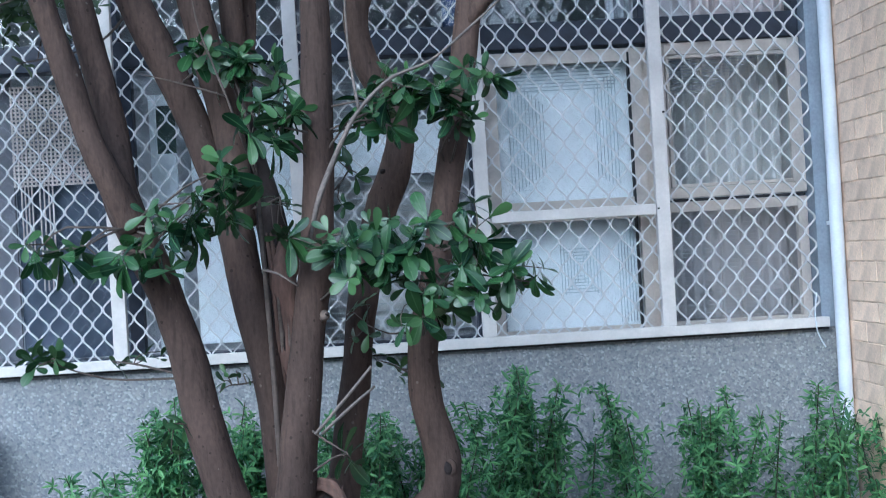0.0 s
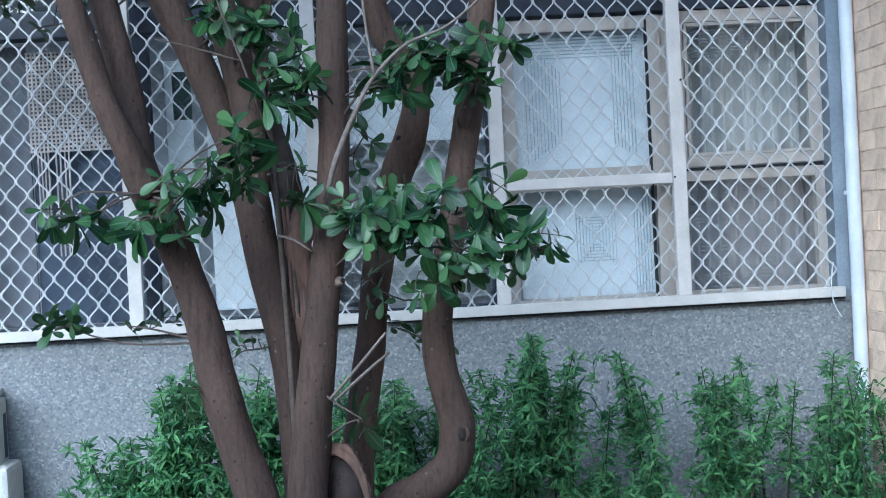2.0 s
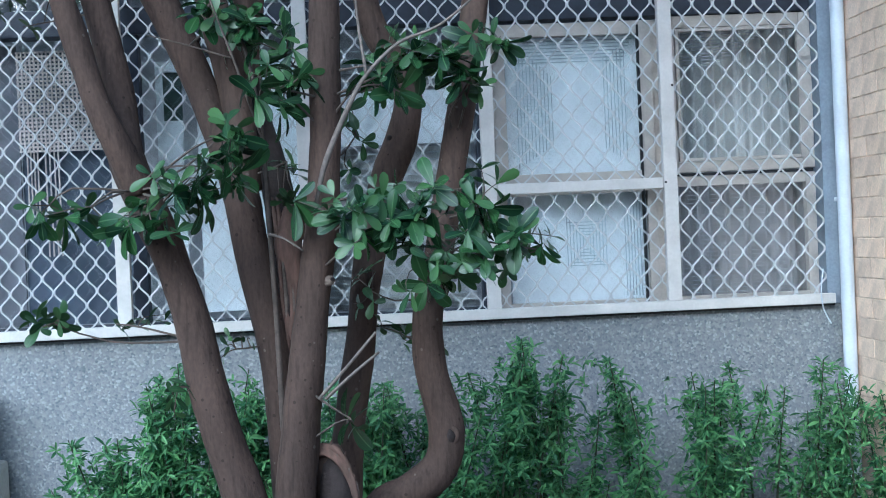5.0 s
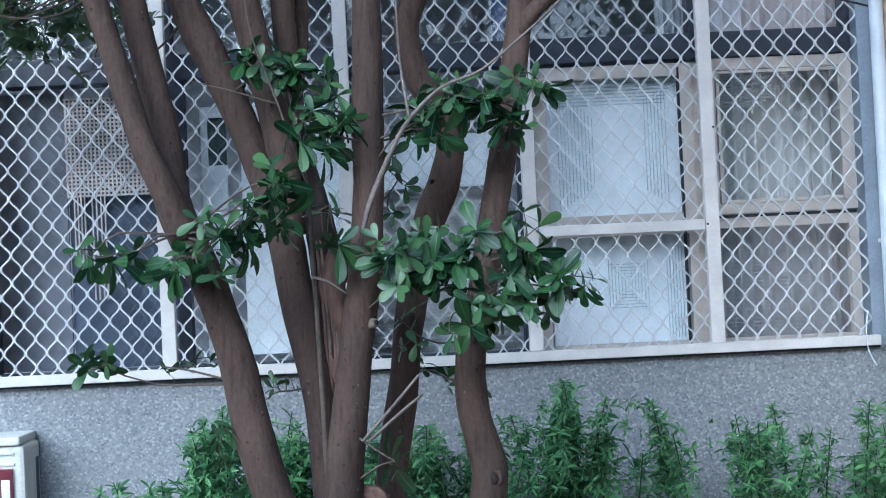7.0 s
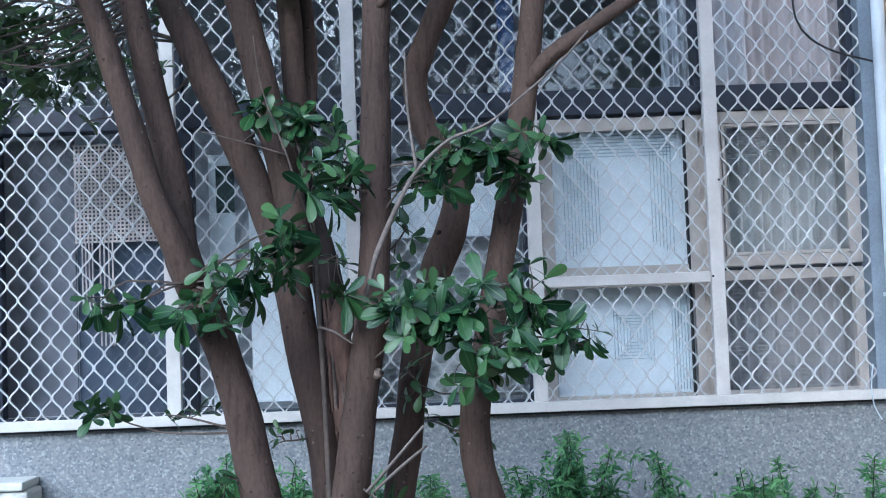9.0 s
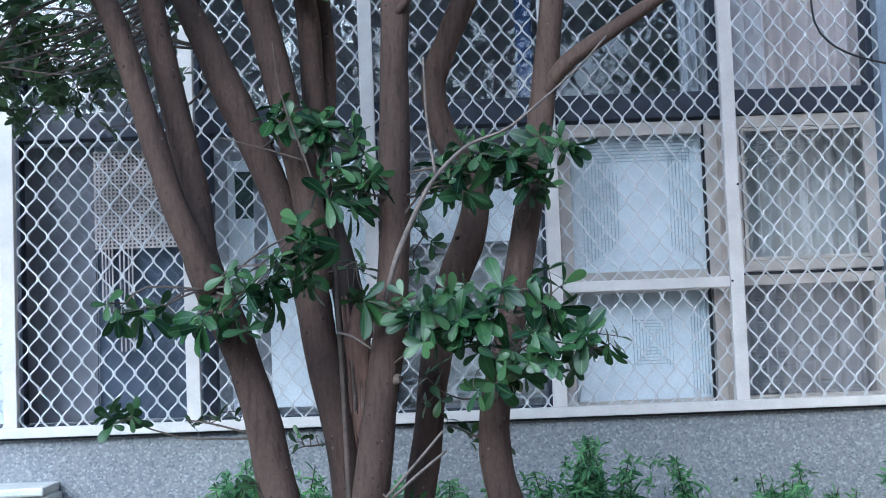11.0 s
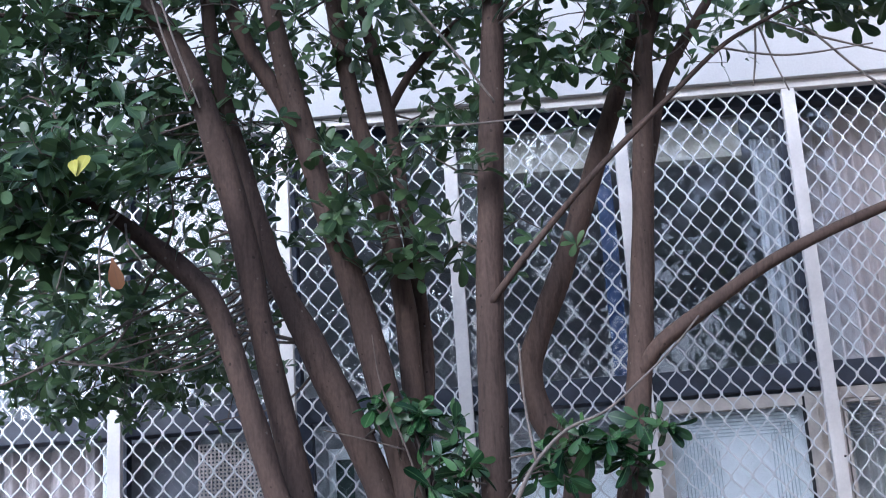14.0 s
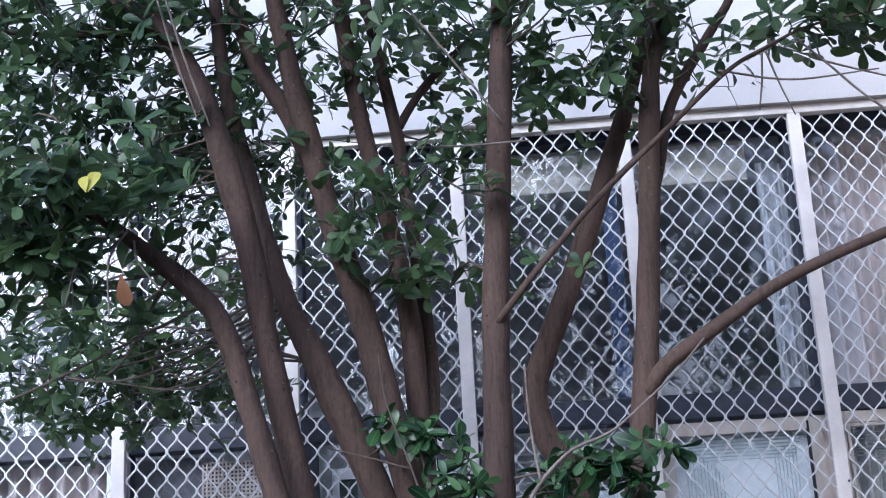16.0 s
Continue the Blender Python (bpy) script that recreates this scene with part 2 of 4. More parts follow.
LEAF_HEDGE = leaf_material("bright_hedge_leaf", (0.044, 0.130, 0.054), (0.185, 0.37, 0.135), (0.14, 0.27, 0.11), False, 0.48, 0.38, 0.4)
LEAF_YELLOW = leaf_material("yellowed_leaf", (0.40, 0.38, 0.05), (0.45, 0.42, 0.06), (0.5, 0.45, 0.1), True, 0.5)
LEAF_BROWN = leaf_material("withered_brown_leaf", (0.22, 0.10, 0.045), (0.26, 0.12, 0.05), (0.2, 0.1, 0.05), True, 0.7)
BOX_PAINT = material("off_white_box_plastic", (0.62, 0.62, 0.58), 0.5, vary=0.08, scale=8)
SIGN_RED = material("maroon_sign_enamel", (0.13, 0.018, 0.03), 0.4, vary=0.1)
SIGN_WHITE = material("white_sign_paint", (0.75, 0.72, 0.74), 0.5, vary=0.05)
CABLE = material("black_cable_rubber", (0.02, 0.02, 0.022), 0.55)


# ---- helpers for meshes ----
def link(name, me, mat, parent=None, label="", smooth=False):
    if mat is not None and not me.materials:
        me.materials.append(mat)
    if smooth:
        me.polygons.foreach_set("use_smooth", [True] * len(me.polygons))
    ob = new(name, me)
    if parent is not None:
        ob.parent = parent
    if label:
        ob["label"] = label
    return ob


def part(name, bm, mat, parent=None, label="", smooth=False):
    me = bpy.data.meshes.new(name)
    bm.to_mesh(me)
    bm.free()
    return link(name, me, mat, parent, label, smooth)


def thing(name, place=(0, 0, 0)):
    ob = new(name)
    ob.location = place
    ob.empty_display_size = 0.1
    return ob


def add_box(bm, x0, x1, y0, y1, z0, z1, bevel=0.0):
    r = bmesh.ops.create_cube(bm, size=1, matrix=Matrix.Translation(((x0 + x1) / 2, (y0 + y1) / 2, (z0 + z1) / 2)) @ Matrix.Diagonal((x1 - x0, y1 - y0, z1 - z0, 1)))
    if bevel:
        edges = {e for v in r["verts"] for e in v.link_edges}
        bmesh.ops.bevel(bm, geom=list(edges), offset=bevel, segments=2, affect="EDGES", profile=0.6)


def box(x0, x1, y0, y1, z0, z1, bevel=0.0):
    bm = bmesh.new()
    add_box(bm, x0, x1, y0, y1, z0, z1, bevel)
    return bm


def spline(points, step):
    """Smooth points (with radius) along a chain of x, y, z, r."""
    p = [np.array(q, float) for q in points]
    p = [2 * p[0] - p[1]] + p + [2 * p[-1] - p[-2]]
    out = []
    for i in range(1, len(p) - 2):
        a, b, c, d = p[i - 1:i + 3]
        n = max(2, int(np.linalg.norm((c - b)[:3]) / step))
        for k in range(n):
            t = k / n
            out.append(0.5 * (2 * b + (c - a) * t + (2 * a - 5 * b + 4 * c - d) * t * t + (3 * b - a - 3 * c + d) * t ** 3))
    out.append(p[-2])
    return out


def tube(points, seg=14, step=0.02, rough=0.08, seed=0, verts=None, faces=None):
    """A tapered, slightly lumpy limb with closed ends, as vertices and faces."""
    path = spline(points, step)
    verts = [] if verts is None else verts
    faces = [] if faces is None else faces
    base = len(verts)
    side = None
    for i, q in enumerate(path):
        a, b = path[max(i - 1, 0)][:3], path[min(i + 1, len(path) - 1)][:3]
        d = Vector(b - a).normalized()
        side = (d.orthogonal() if side is None else side - d * side.dot(d)).normalized()
        up = d.cross(side)
        c, r = Vector(q[:3]), max(q[3], 0.0008)
        for k in range(seg):
            w = 2 * math.pi * k / seg
            o = side * math.cos(w) + up * math.sin(w)
            rr = r
            if rough:
                s = c * 7 + o * 0.9 + Vector((seed * 3.1, 0, 0))
                rr = r * (1 + rough * noise.noise(s) * 1.6 + rough * 0.5 * noise.noise(s * 4.3))
            verts.append(c + o * rr)
    n = len(path)
    for i in range(n - 1):
        for k in range(seg):
            a, b = base + i * seg + k, base + i * seg + (k + 1) % seg
            faces.append((a, b, b + seg, a + seg))
    faces.append(tuple(base + k for k in reversed(range(seg))))
    faces.append(tuple(base + (n - 1) * seg + k for k in range(seg)))
    return verts, faces


def raw_mesh(name, verts, faces, uvs=None):
    me = bpy.data.meshes.new(name)
    me.from_pydata([tuple(v) for v in verts], [], faces)
    if uvs is not None:
        layer = me.uv_layers.new(name="UVMap")
        idx = np.empty(len(me.loops), int)
        me.loops.foreach_get("vertex_index", idx)
        layer.data.foreach_set("uv", np.asarray(uvs, float)[idx].ravel())
    return me


def limb(name, points, mat, parent, label="", seg=16, seed=0, rough=0.08):
    v, f = tube(points, seg, 0.018, rough, seed)
    return link(name, raw_mesh(name, v, f), mat, parent, label, True)


LEAF_T = (0.0, 0.18, 0.42, 0.68, 0.88, 1.0)


def leaf_shape(length, width, fold=0.2, droop=0.25, wide=(0.07, 0.32, 0.74, 1.0, 0.86, 0.30)):
    """One leaf along +y with a folded midrib and a drooping tip: vertices, faces, uv."""
    v, f, uv = [], [], []
    for t, w in zip(LEAF_T, wide):
        half = width / 2 * w
        z = -droop * length * t * t
        for s in (-1, 0, 1):
            v.append((s * half, length * t, z + (fold * half if s else 0)))
            uv.append((0.5 + 0.5 * s, t))
    for i in range(len(LEAF_T) - 1):
        for k in (0, 1):
            a = 3 * i + k
            f.append((a, a + 1, a + 4, a + 3))
    return np.array(v), f, np.array(uv)


def full_leaf(length, width, fold=0.3, droop=0.2, twist=0.0):
    """A thick rounded leaf: sunk midrib, arched halves, blunt tip, slightly twisted."""
    ts = (0.0, 0.10, 0.25, 0.42, 0.58, 0.72, 0.84, 0.93, 1.0)
    ws = (0.08, 0.16, 0.45, 0.74, 0.93, 1.0, 0.90, 0.66, 0.22)
    v, f, uv = [], [], []
    for t, w in zip(ts, ws):
        half = width / 2 * w
        z = -droop * length * t * t
        for q in (-1, -0.55, 0, 0.55, 1):
            up = fold * half * (abs(q) ** 0.8 - 0.45 * q * q) + twist * half * q * t
            v.append((q * half, length * t, z + up))
            uv.append((0.5 + 0.5 * q, t))
    for i in range(len(ts) - 1):
        for k in range(4):
            a = 5 * i + k
            f.append((a, a + 1, a + 6, a + 5))
    return np.array(v), f, np.array(uv)


class Soup:
    """Many leaves joined into one mesh."""

    def __init__(self):
        self.v, self.f, self.uv, self.n = [], [], [], 0

    def add(self, shape, m):
        v, f, uv = shape
        r = np.array(m.to_3x3())
        self.v.append(v @ r.T + np.array(m.translation))
        self.f.extend([tuple(i + self.n for i in q) for q in f])
        self.uv.append(uv)
        self.n += len(v)

    def mesh(self, name):
        return raw_mesh(name, np.concatenate(self.v), self.f, np.concatenate(self.uv))


def whorl(rng, tip, axis, count, spread=(35, 85), sag=0.12):
    """Poses of leaves that stand round a twig's end."""
    axis = Vector(axis).normalized()
    side = axis.orthogonal().normalized()
    turn = rng.uniform(0, 6.28)
    for k in range(count):
        w = turn + k * 2.4 + rng.uniform(-0.3, 0.3)
        out = side * math.cos(w) + axis.cross(side) * math.sin(w)
        a = radians(rng.uniform(*spread))
        d = (axis * math.cos(a) + out * math.sin(a)).normalized()
        d.z -= sag
        d.normalize()
        up = (axis - d * axis.dot(d))
        if up.length < 0.1:
            up = out
        up.normalize()
        x = d.cross(up).normalized()
        m = Matrix((x, d, x.cross(d))).transposed().to_4x4()
        s = rng.uniform(0.66, 1.14)
        yield Matrix.Translation(Vector(tip) - axis * rng.uniform(0, 0.02)) @ m @ Matrix.Diagonal((s, s, s, 1))


# ---- ground and building shell ----
def build_ground():
    bm = bmesh.new()
    bmesh.ops.create_grid(bm, x_segments=60, y_segments=60, size=60)
    for v in bm.verts:
        v.co.z = 0.02 * noise.noise(v.co * 0.7) - 0.02
    ground = part("ground", bm, SOIL)
    tagged(ground, "bare dark garden soil under the hedge and tree", "ground", kind="structure")


SILL, TOP, RIGHT, LEFT = 1.075, 3.24, 1.18, -4.2
PIER_X = 1.252


def build_shell():
    w = part("wall_south", box(LEFT, 1.3, 0.02, 0.22, -0.05, SILL), PEBBLE)
    tagged(w, "grey washed-pebble wall under the window grille", "wall", kind="structure")
    w = part("wall_upper", box(LEFT, PIER_X - 0.002, -0.05, 0.22, TOP + 0.006, 6.2), WHITE_WALL)
    tagged(w, "plain white plastered wall above the grille", "wall", kind="structure")
    w = part("wall_jamb", box(RIGHT, 1.3, 0.02, 0.22, SILL, TOP), BLUE_WALL)
    tagged(w, "narrow blue-grey painted wall beside the window", "wall", kind="structure")
    w = part("wall_end", box(LEFT - 0.2, LEFT, 0.02, 0.22, -0.05, 6.2), PEBBLE)
    tagged(w, "grey pebble wall beyond the windows", "wall", kind="structure")
    for name, b, what in (
        ("room_floor", (LEFT, 1.3, 0.22, 3.0, 0.3, 0.4), "dim floor of the room behind the windows"),
        ("room_back_wall", (LEFT, 1.3, 3.0, 3.1, 0.3, 3.5), "dim painted back wall of the room"),
        ("room_wall_east", (1.3, 1.4, 0.22, 3.1, 0.3, 3.5), "dim side wall of the room"),
        ("room_wall_west", (LEFT - 0.1, LEFT, 0.22, 3.1, 0.3, 3.5), "dim side wall of the room"),
    ):
        tagged(part(name, box(*b), ROOM), what, "wall" if "wall" in name else "floor", kind="structure")
    r = part("roof", box(LEFT - 0.2, 2.4, -0.1, 3.2, 6.2, 6.35), WHITE_WALL)
    tagged(r, "flat white roof slab over the building", "roof", kind="structure")
    c = part("ceiling", box(LEFT, 1.3, 0.22, 3.0, 3.4, 3.5), ROOM)
    tagged(c, "dim ceiling of the room behind the windows", "ceiling", kind="structure")


# ---- windows ----
def frame_ring(win, x0, x1, z0, z1, y, t, mat, depth=0.04, name="window_frame", bottom=None):
    """Four mitre-less bars of a sash round an opening."""
    bt = bottom or t
    bm = bmesh.new()
    add_box(bm, x0, x0 + t, y, y + depth, z0, z1, 0.002)
    add_box(bm, x1 - t, x1, y, y + depth, z0, z1, 0.002)
    add_box(bm, x0 + t, x1 - t, y + 0.001, y + depth, z1 - t, z1, 0.002)
    add_box(bm, x0 + t, x1 - t, y + 0.001, y + depth, z0, z0 + bt, 0.002)
    return part(name, bm, mat, win)


def pane(win, x0, x1, z0, z1, y, mat=None):
    ob = part("pane", box(x0, x1, y, y + 0.004, z0, z1), mat or GLASS, win)
    ob.visible_shadow = False
    return ob


def window(number, label):
    w = thing("window_%d" % number, (0, 0, 0))
    return tagged(w, label, "window", kind="structure")


def cloth(name, x0, x1, z0, z1, y, amp, waves, mat, label, seed):
    """A hanging curtain with uneven folds."""
    rng = random.Random(seed)
    nx, nz = 90, 12
    ph = [rng.uniform(0, 6.28) for _ in range(4)]
    v, f = [], []
    for j in range(nz + 1):
        z = z0 + (z1 - z0) * j / nz
        low = 1 - j / nz
        for i in range(nx + 1):
            u = i / nx
            s = math.sin(6.283 * waves * u + ph[0] + 0.8 * math.sin(6.283 * 1.7 * u + ph[1]))
            s2 = math.sin(6.283 * waves * 2.3 * u + ph[2])
            d = amp * (0.75 * (abs(s) ** 0.7) * (1 if s > 0 else -1) + 0.25 * s2) * (0.8 + 0.35 * low)
            v.append((x0 + (x1 - x0) * u + 0.006 * low * math.sin(9 * u + ph[3]), y + d, z))
    for j in range(nz):
        for i in range(nx):
            a = j * (nx + 1) + i
            f.append((a, a + 1, a + nx + 2, a + nx + 1))
    ob = link(name, raw_mesh(name, v, f), mat, None, "", True)
    tagged(ob, label, "curtain")
    return ob


def build_windows():
    y = 0.09
    # beige sliding windows
    w = window(1, "beige metal sliding window with pale frosted panes")
    up = frame_ring(w, 0.035, 0.605, 1.545, 2.105, y, 0.045, BEIGE, bottom=0.03, name="sash")
    low = frame_ring(w, 0.035, 0.605, 1.095, 1.535, y + 0.003, 0.035, BEIGE, bottom=0.025, name="sash")
    # black strip drawn where the gap beside the sash is dark
    part("sash_gap_strip", box(0.553, 0.560, y - 0.003, y + 0.02, 1.10, 2.09), BLACK_MATT, w, "black strip in the sash gap")
    part("stile", box(0.605, 0.645, y + 0.01, y + 0.06, 1.095, 2.105, 0.002), BEIGE, w)
    pane(up, 0.08, 0.56, 1.57, 2.06, y + 0.02)
    pane(low, 0.07, 0.57, 1.12, 1.50, y + 0.022)
    w = window(2, "beige metal sliding window with a drawn grey curtain")
    frame_ring(w, 0.645, 1.178, 1.56, 2.115, y, 0.042, BEIGE, bottom=0.035)
    up = frame_ring(w, 0.69, 1.14, 1.597, 2.07, y - 0.006, 0.012, BEIGE, depth=0.02, name="sash")
    low = frame_ring(w, 0.645, 1.178, 1.095, 1.545, y + 0.004, 0.035, BEIGE, bottom=0.025)
    bm = bmesh.new()
    for k in range(11):
        z = 2.052 - 0.0115 * k
        add_box(bm, 0.695, 1.02 - 0.018 * k, y + 0.027, y + 0.0285, z - 0.0014, z + 0.0014)
    for k in range(26):
        z = 1.13 + 0.0145 * k
        add_box(bm, 0.685, 1.10 - 0.004 * k, y + 0.031, y + 0.0325, z - 0.0008, z + 0.0008)
    part("line_film", bm, CURTAIN_WHITE, w, "pale ruled lines on the glass")
    part("sash_gap_strip", box(0.65, 1.17, y - 0.002, y + 0.02, 1.547, 1.557), BLACK_MATT, w, "black strip in the sash gap")
    pane(up, 0.69, 1.14, 1.60, 2.07, y + 0.02)
    pane(low, 0.68, 1.145, 1.12, 1.51, y + 0.024)
    # dark transom and upper lights
    w = window(3, "dark-framed upper window lights over the sliding windows")
    part("transom", box(LEFT, RIGHT - 0.004, y - 0.01, y + 0.08, 2.118, 2.21, 0.004), DARK_FRAME, w)
    part("head", box(LEFT, RIGHT - 0.004, y - 0.005, y + 0.08, 3.195, 3.238, 0.004), DARK_FRAME, w)
    for x in (-3.15, -2.52, -1.89, -1.26, -0.64, -0.01, 0.60, 1.155):
        part("mullion", box(x, x + 0.03, y - 0.004, y + 0.07, 2.21, 3.195, 0.003), DARK_FRAME, w)
    xs = (LEFT, -3.13, -2.50, -1.87, -1.24, -0.62, 0.01, 0.63, 1.16)
    for a, b in zip(xs, xs[1:]):
        pane(w, a + 0.005, b - 0.012, 2.205, 3.2, y + 0.03)
    w = window(4, "dark-framed lower sliding windows behind the grille")
    for x in (-3.78, -3.15, -2.52, -1.925, -1.245, -0.655, -0.03):
        part("stile", box(x, x + 0.05, y, y + 0.06, 1.10, 2.118, 0.003), DARK_FRAME, w)
    part("sill_bar", box(LEFT, 0.02, y - 0.004, y + 0.07, 1.075, 1.115, 0.003), DARK_FRAME, w)
    for a, b in zip((LEFT, -3.73, -3.10, -2.47, -1.875, -1.195, -0.605), (-3.78, -3.15, -2.52, -1.925, -1.245, -0.655, -0.03)):
        pane(w, a - 0.006, b + 0.006, 1.11, 2.12, y + 0.03)


def build_behind_glass():
    # frosted sheets with a faint woven line pattern
    sheet = thing("privacy_sheet")
    part("sheet", box(0.08, 0.57, 0.150, 0.160, 1.115, 2.08, 0.002), ICE, sheet)
    part("bare_strip", box(0.082, 0.116, 0.1465, 0.1495, 1.575, 1.785), ICE_WHITE, sheet, "brighter bare strip")
    bm = bmesh.new()
    w = 0.0014
    for k in range(8):
        z = 2.062 - 0.0125 * k
        add_box(bm, 0.085, 0.55 - 0.006 * k, 0.1462, 0.150, z - w * 1.4, z + w * 1.4)
    for k in range(11):
        x = 0.125 + 0.0125 * k
        add_box(bm, x - w, x + w, 0.1455, 0.150, 1.60 + 0.008 * k, 2.05 - 0.0125 * k)
    hatch = bmesh.new()
    for k in range(30):
        z = 1.62 + 0.0125 * k
        add_box(hatch, 0.118, 0.255 - 0.0012 * abs(k - 12), 0.1468, 0.150, z - 0.0009, z + 0.0009)
    for k in range(7):
        x = 0.44 + 0.0125 * k
        add_box(bm, x - w, x + w, 0.1455, 0.150, 1.66 - 0.008 * k, 1.985 + 0.008 * k)
    for k in range(6):
        x = 0.55 - 0.011 * k
        add_box(bm, x - w, x + w, 0.1455, 0.150, 1.13, 1.47 - 0.01 * k)
    for k in range(6):
        d = 0.0115 * k
        a, c = 1.245 + d, 1.4 - d
        add_box(bm, 0.285 + d, 0.425 - d, 0.1455, 0.150, a - w, a + w)
        add_box(bm, 0.285 + d, 0.425 - d, 0.1455, 0.150, c - w, c + w)
        add_box(bm, 0.285 + d - w, 0.285 + d + w, 0.1462, 0.150, a - 0.02, c + 0.03)
        add_box(bm, 0.425 - d - w, 0.425 - d + w, 0.1462, 0.150, a - 0.02, c + 0.03)
    part("hatch", hatch, ICE_HATCH, sheet, "faint cross lines")
    part("line_pattern", bm, ICE_LINE, sheet, "fine grey lattice lines")
    tagged(sheet, "pale ice-blue privacy sheet with fine lattice lines", "window film")

    cloth("curtain", 0.66, 1.25, 1.545, 2.09, 0.275, 0.045, 7.0, CURTAIN_GREY, "grey pleated curtain drawn behind the beige window", 3)
    # same curtain lower down; darker cloth colour stands in for an insect screen's dimming
    cloth("curtain", 0.66, 1.25, 1.11, 1.54, 0.265, 0.03, 7.0, CURTAIN_MAUVE, "lower half of the curtain, coloured darker as if behind an insect screen", 4)
    cloth("curtain", 0.655, 1.25, 2.2, 3.19, 0.27, 0.04, 7.5, CURTAIN_PINK, "pale pinkish-grey pleated curtain in the upper window", 5)
    cloth("curtain", 0.505, 0.63, 2.2, 3.1, 0.2, 0.018, 2.5, CURTAIN_WHITE, "narrow gathered white curtain in the dark upper window", 7)
    cloth("curtain", -2.5, -1.985, 1.11, 2.11, 0.235, 0.06, 5.0, CURTAIN_PINK, "pale pinkish pleated curtain in the lower window", 9)
    cloth("curtain", -2.5, -1.9, 2.2, 3.19, 0.225, 0.045, 6.5, CURTAIN_WHITE, "white pleated curtain in the upper window", 11)
    cloth("curtain", -3.12, -2.53, 1.11, 2.11, 0.225, 0.045, 6.5, CURTAIN_WHITE, "white pleated curtain in the lower window", 13)

    b = part("blind_box", box(-0.60, 0.47, 0.17, 0.25, 3.03, 3.19, 0.006), CREAM)
    tagged(b, "cream blind box under the head of the upper window", "blind box")
    b = part("plastic_strip", box(-0.09, -0.03, 0.17, 0.185, 2.22, 3.18, 0.003), BLUE_TARP)
    tagged(b, "deep blue plastic strip hanging inside the window", "plastic strip")

    # lattice screen and slate board
    s = part("grey_board", box(-1.975, -1.64, 0.2, 0.215, 1.115, 2.11, 0.003), GREY_BOARD)
    tagged(s, "mauve-grey board standing behind the glass", "board")
    scr = thing("lattice_screen")
    bm = bmesh.new()
    for k in range(27):
        x = -1.632 + 0.0145 * k
        add_box(bm, x - 0.0033, x + 0.0033, 0.180, 0.187, 1.73, 2.085)
    for k in range(25):
        z = 1.734 + 0.0145 * k
        add_box(bm, -1.637, -1.247, 0.1815, 0.188, z - 0.0033, z + 0.0033)
    part("lattice", bm, LATTICE, scr)
    bm = bmesh.new()
    for x in (-1.614, -1.602, -1.590, -1.578, -1.551, -1.536, -1.520, -1.506):
        add_box(bm, x - 0.0025, x + 0.0025, 0.190, 0.196, 1.36 if x > -1.56 else 1.5, 1.735)
    part("vertical_rod", bm, LATTICE, scr)
    part("backing", box(-1.637, -1.247, 0.215, 0.22, 1.115, 2.09, 0.001), SLATE, scr)
    tagged(scr, "pale plastic lattice screen on a slate backing", "screen")

    p = part("narrow_board", box(-1.985, -1.92, 0.155, 0.17, 1.12, 2.10, 0.003), ICE)
    tagged(p, "narrow pale blue board beside the curtain", "board")
    # ice-blue panels
    p = thing("privacy_screen")
    bm = bmesh.new()
    add_box(bm, -1.15, -1.06, 0.155, 0.175, 1.135, 1.82, 0.002)
    add_box(bm, -1.15, -1.125, 0.155, 0.175, 1.82, 2.03, 0.002)
    add_box(bm, -1.125, -1.06, 0.155, 0.175, 1.99, 2.03, 0.002)
    part("leaf_board", bm, ICE, p)
    part("inset_pane", box(-1.125, -1.06, 0.163, 0.171, 1.82, 1.99), GREEN_DARK, p, "dark green inset pane")
    tagged(p, "narrow ice-blue screen with a dark green inset pane", "screen")
    p = part("wide_panel", box(-1.01, -0.62, 0.155, 0.17, 1.14, 2.04, 0.003), ICE)
    tagged(p, "wide ice-blue panel standing behind the glass", "panel")
    p = part("white_board", box(-0.60, -0.04, 0.155, 0.17, 1.705, 1.895, 0.003), ICE)
    tagged(p, "bright pale board across the window", "board")
    bl = thing("venetian_blind")
    me = None
    for k in range(22):
        z = 1.14 + 0.0255 * k
        if me is None:
            ob = part("slat", box(-0.60, -0.04, 0.20, 0.222, 0, 0.003), BLIND, bl)
            me = ob.data
        else:
            ob = link("slat", me, None, bl)
        ob.location.z = z
    part("back_cloth", box(-0.60, -0.04, 0.235, 0.24, 1.12, 1.70), CURTAIN_GREY, bl)
    for k in range(6):
        ob = link("slat", me, None, bl)
        ob.location.z = 1.915 + 0.026 * k
    tagged(bl, "grey horizontal slatted blind behind dark glass", "blind")


# ---- grille ----
PITCH = 0.63
POSTS = [-4.41 + PITCH * k for k in range(9)]


# where the first strand of each mesh panel starts, whether it is mirrored, and its shift in height
PANELS = {-1.89: (0.027, 0, 0.0), -1.26: (0.047, 0, 0.0135), -0.63: (0.042, 1, -0.007), 0.0: (0.042, 0, 0.0), 0.63: (0.031, 1, -0.015)}


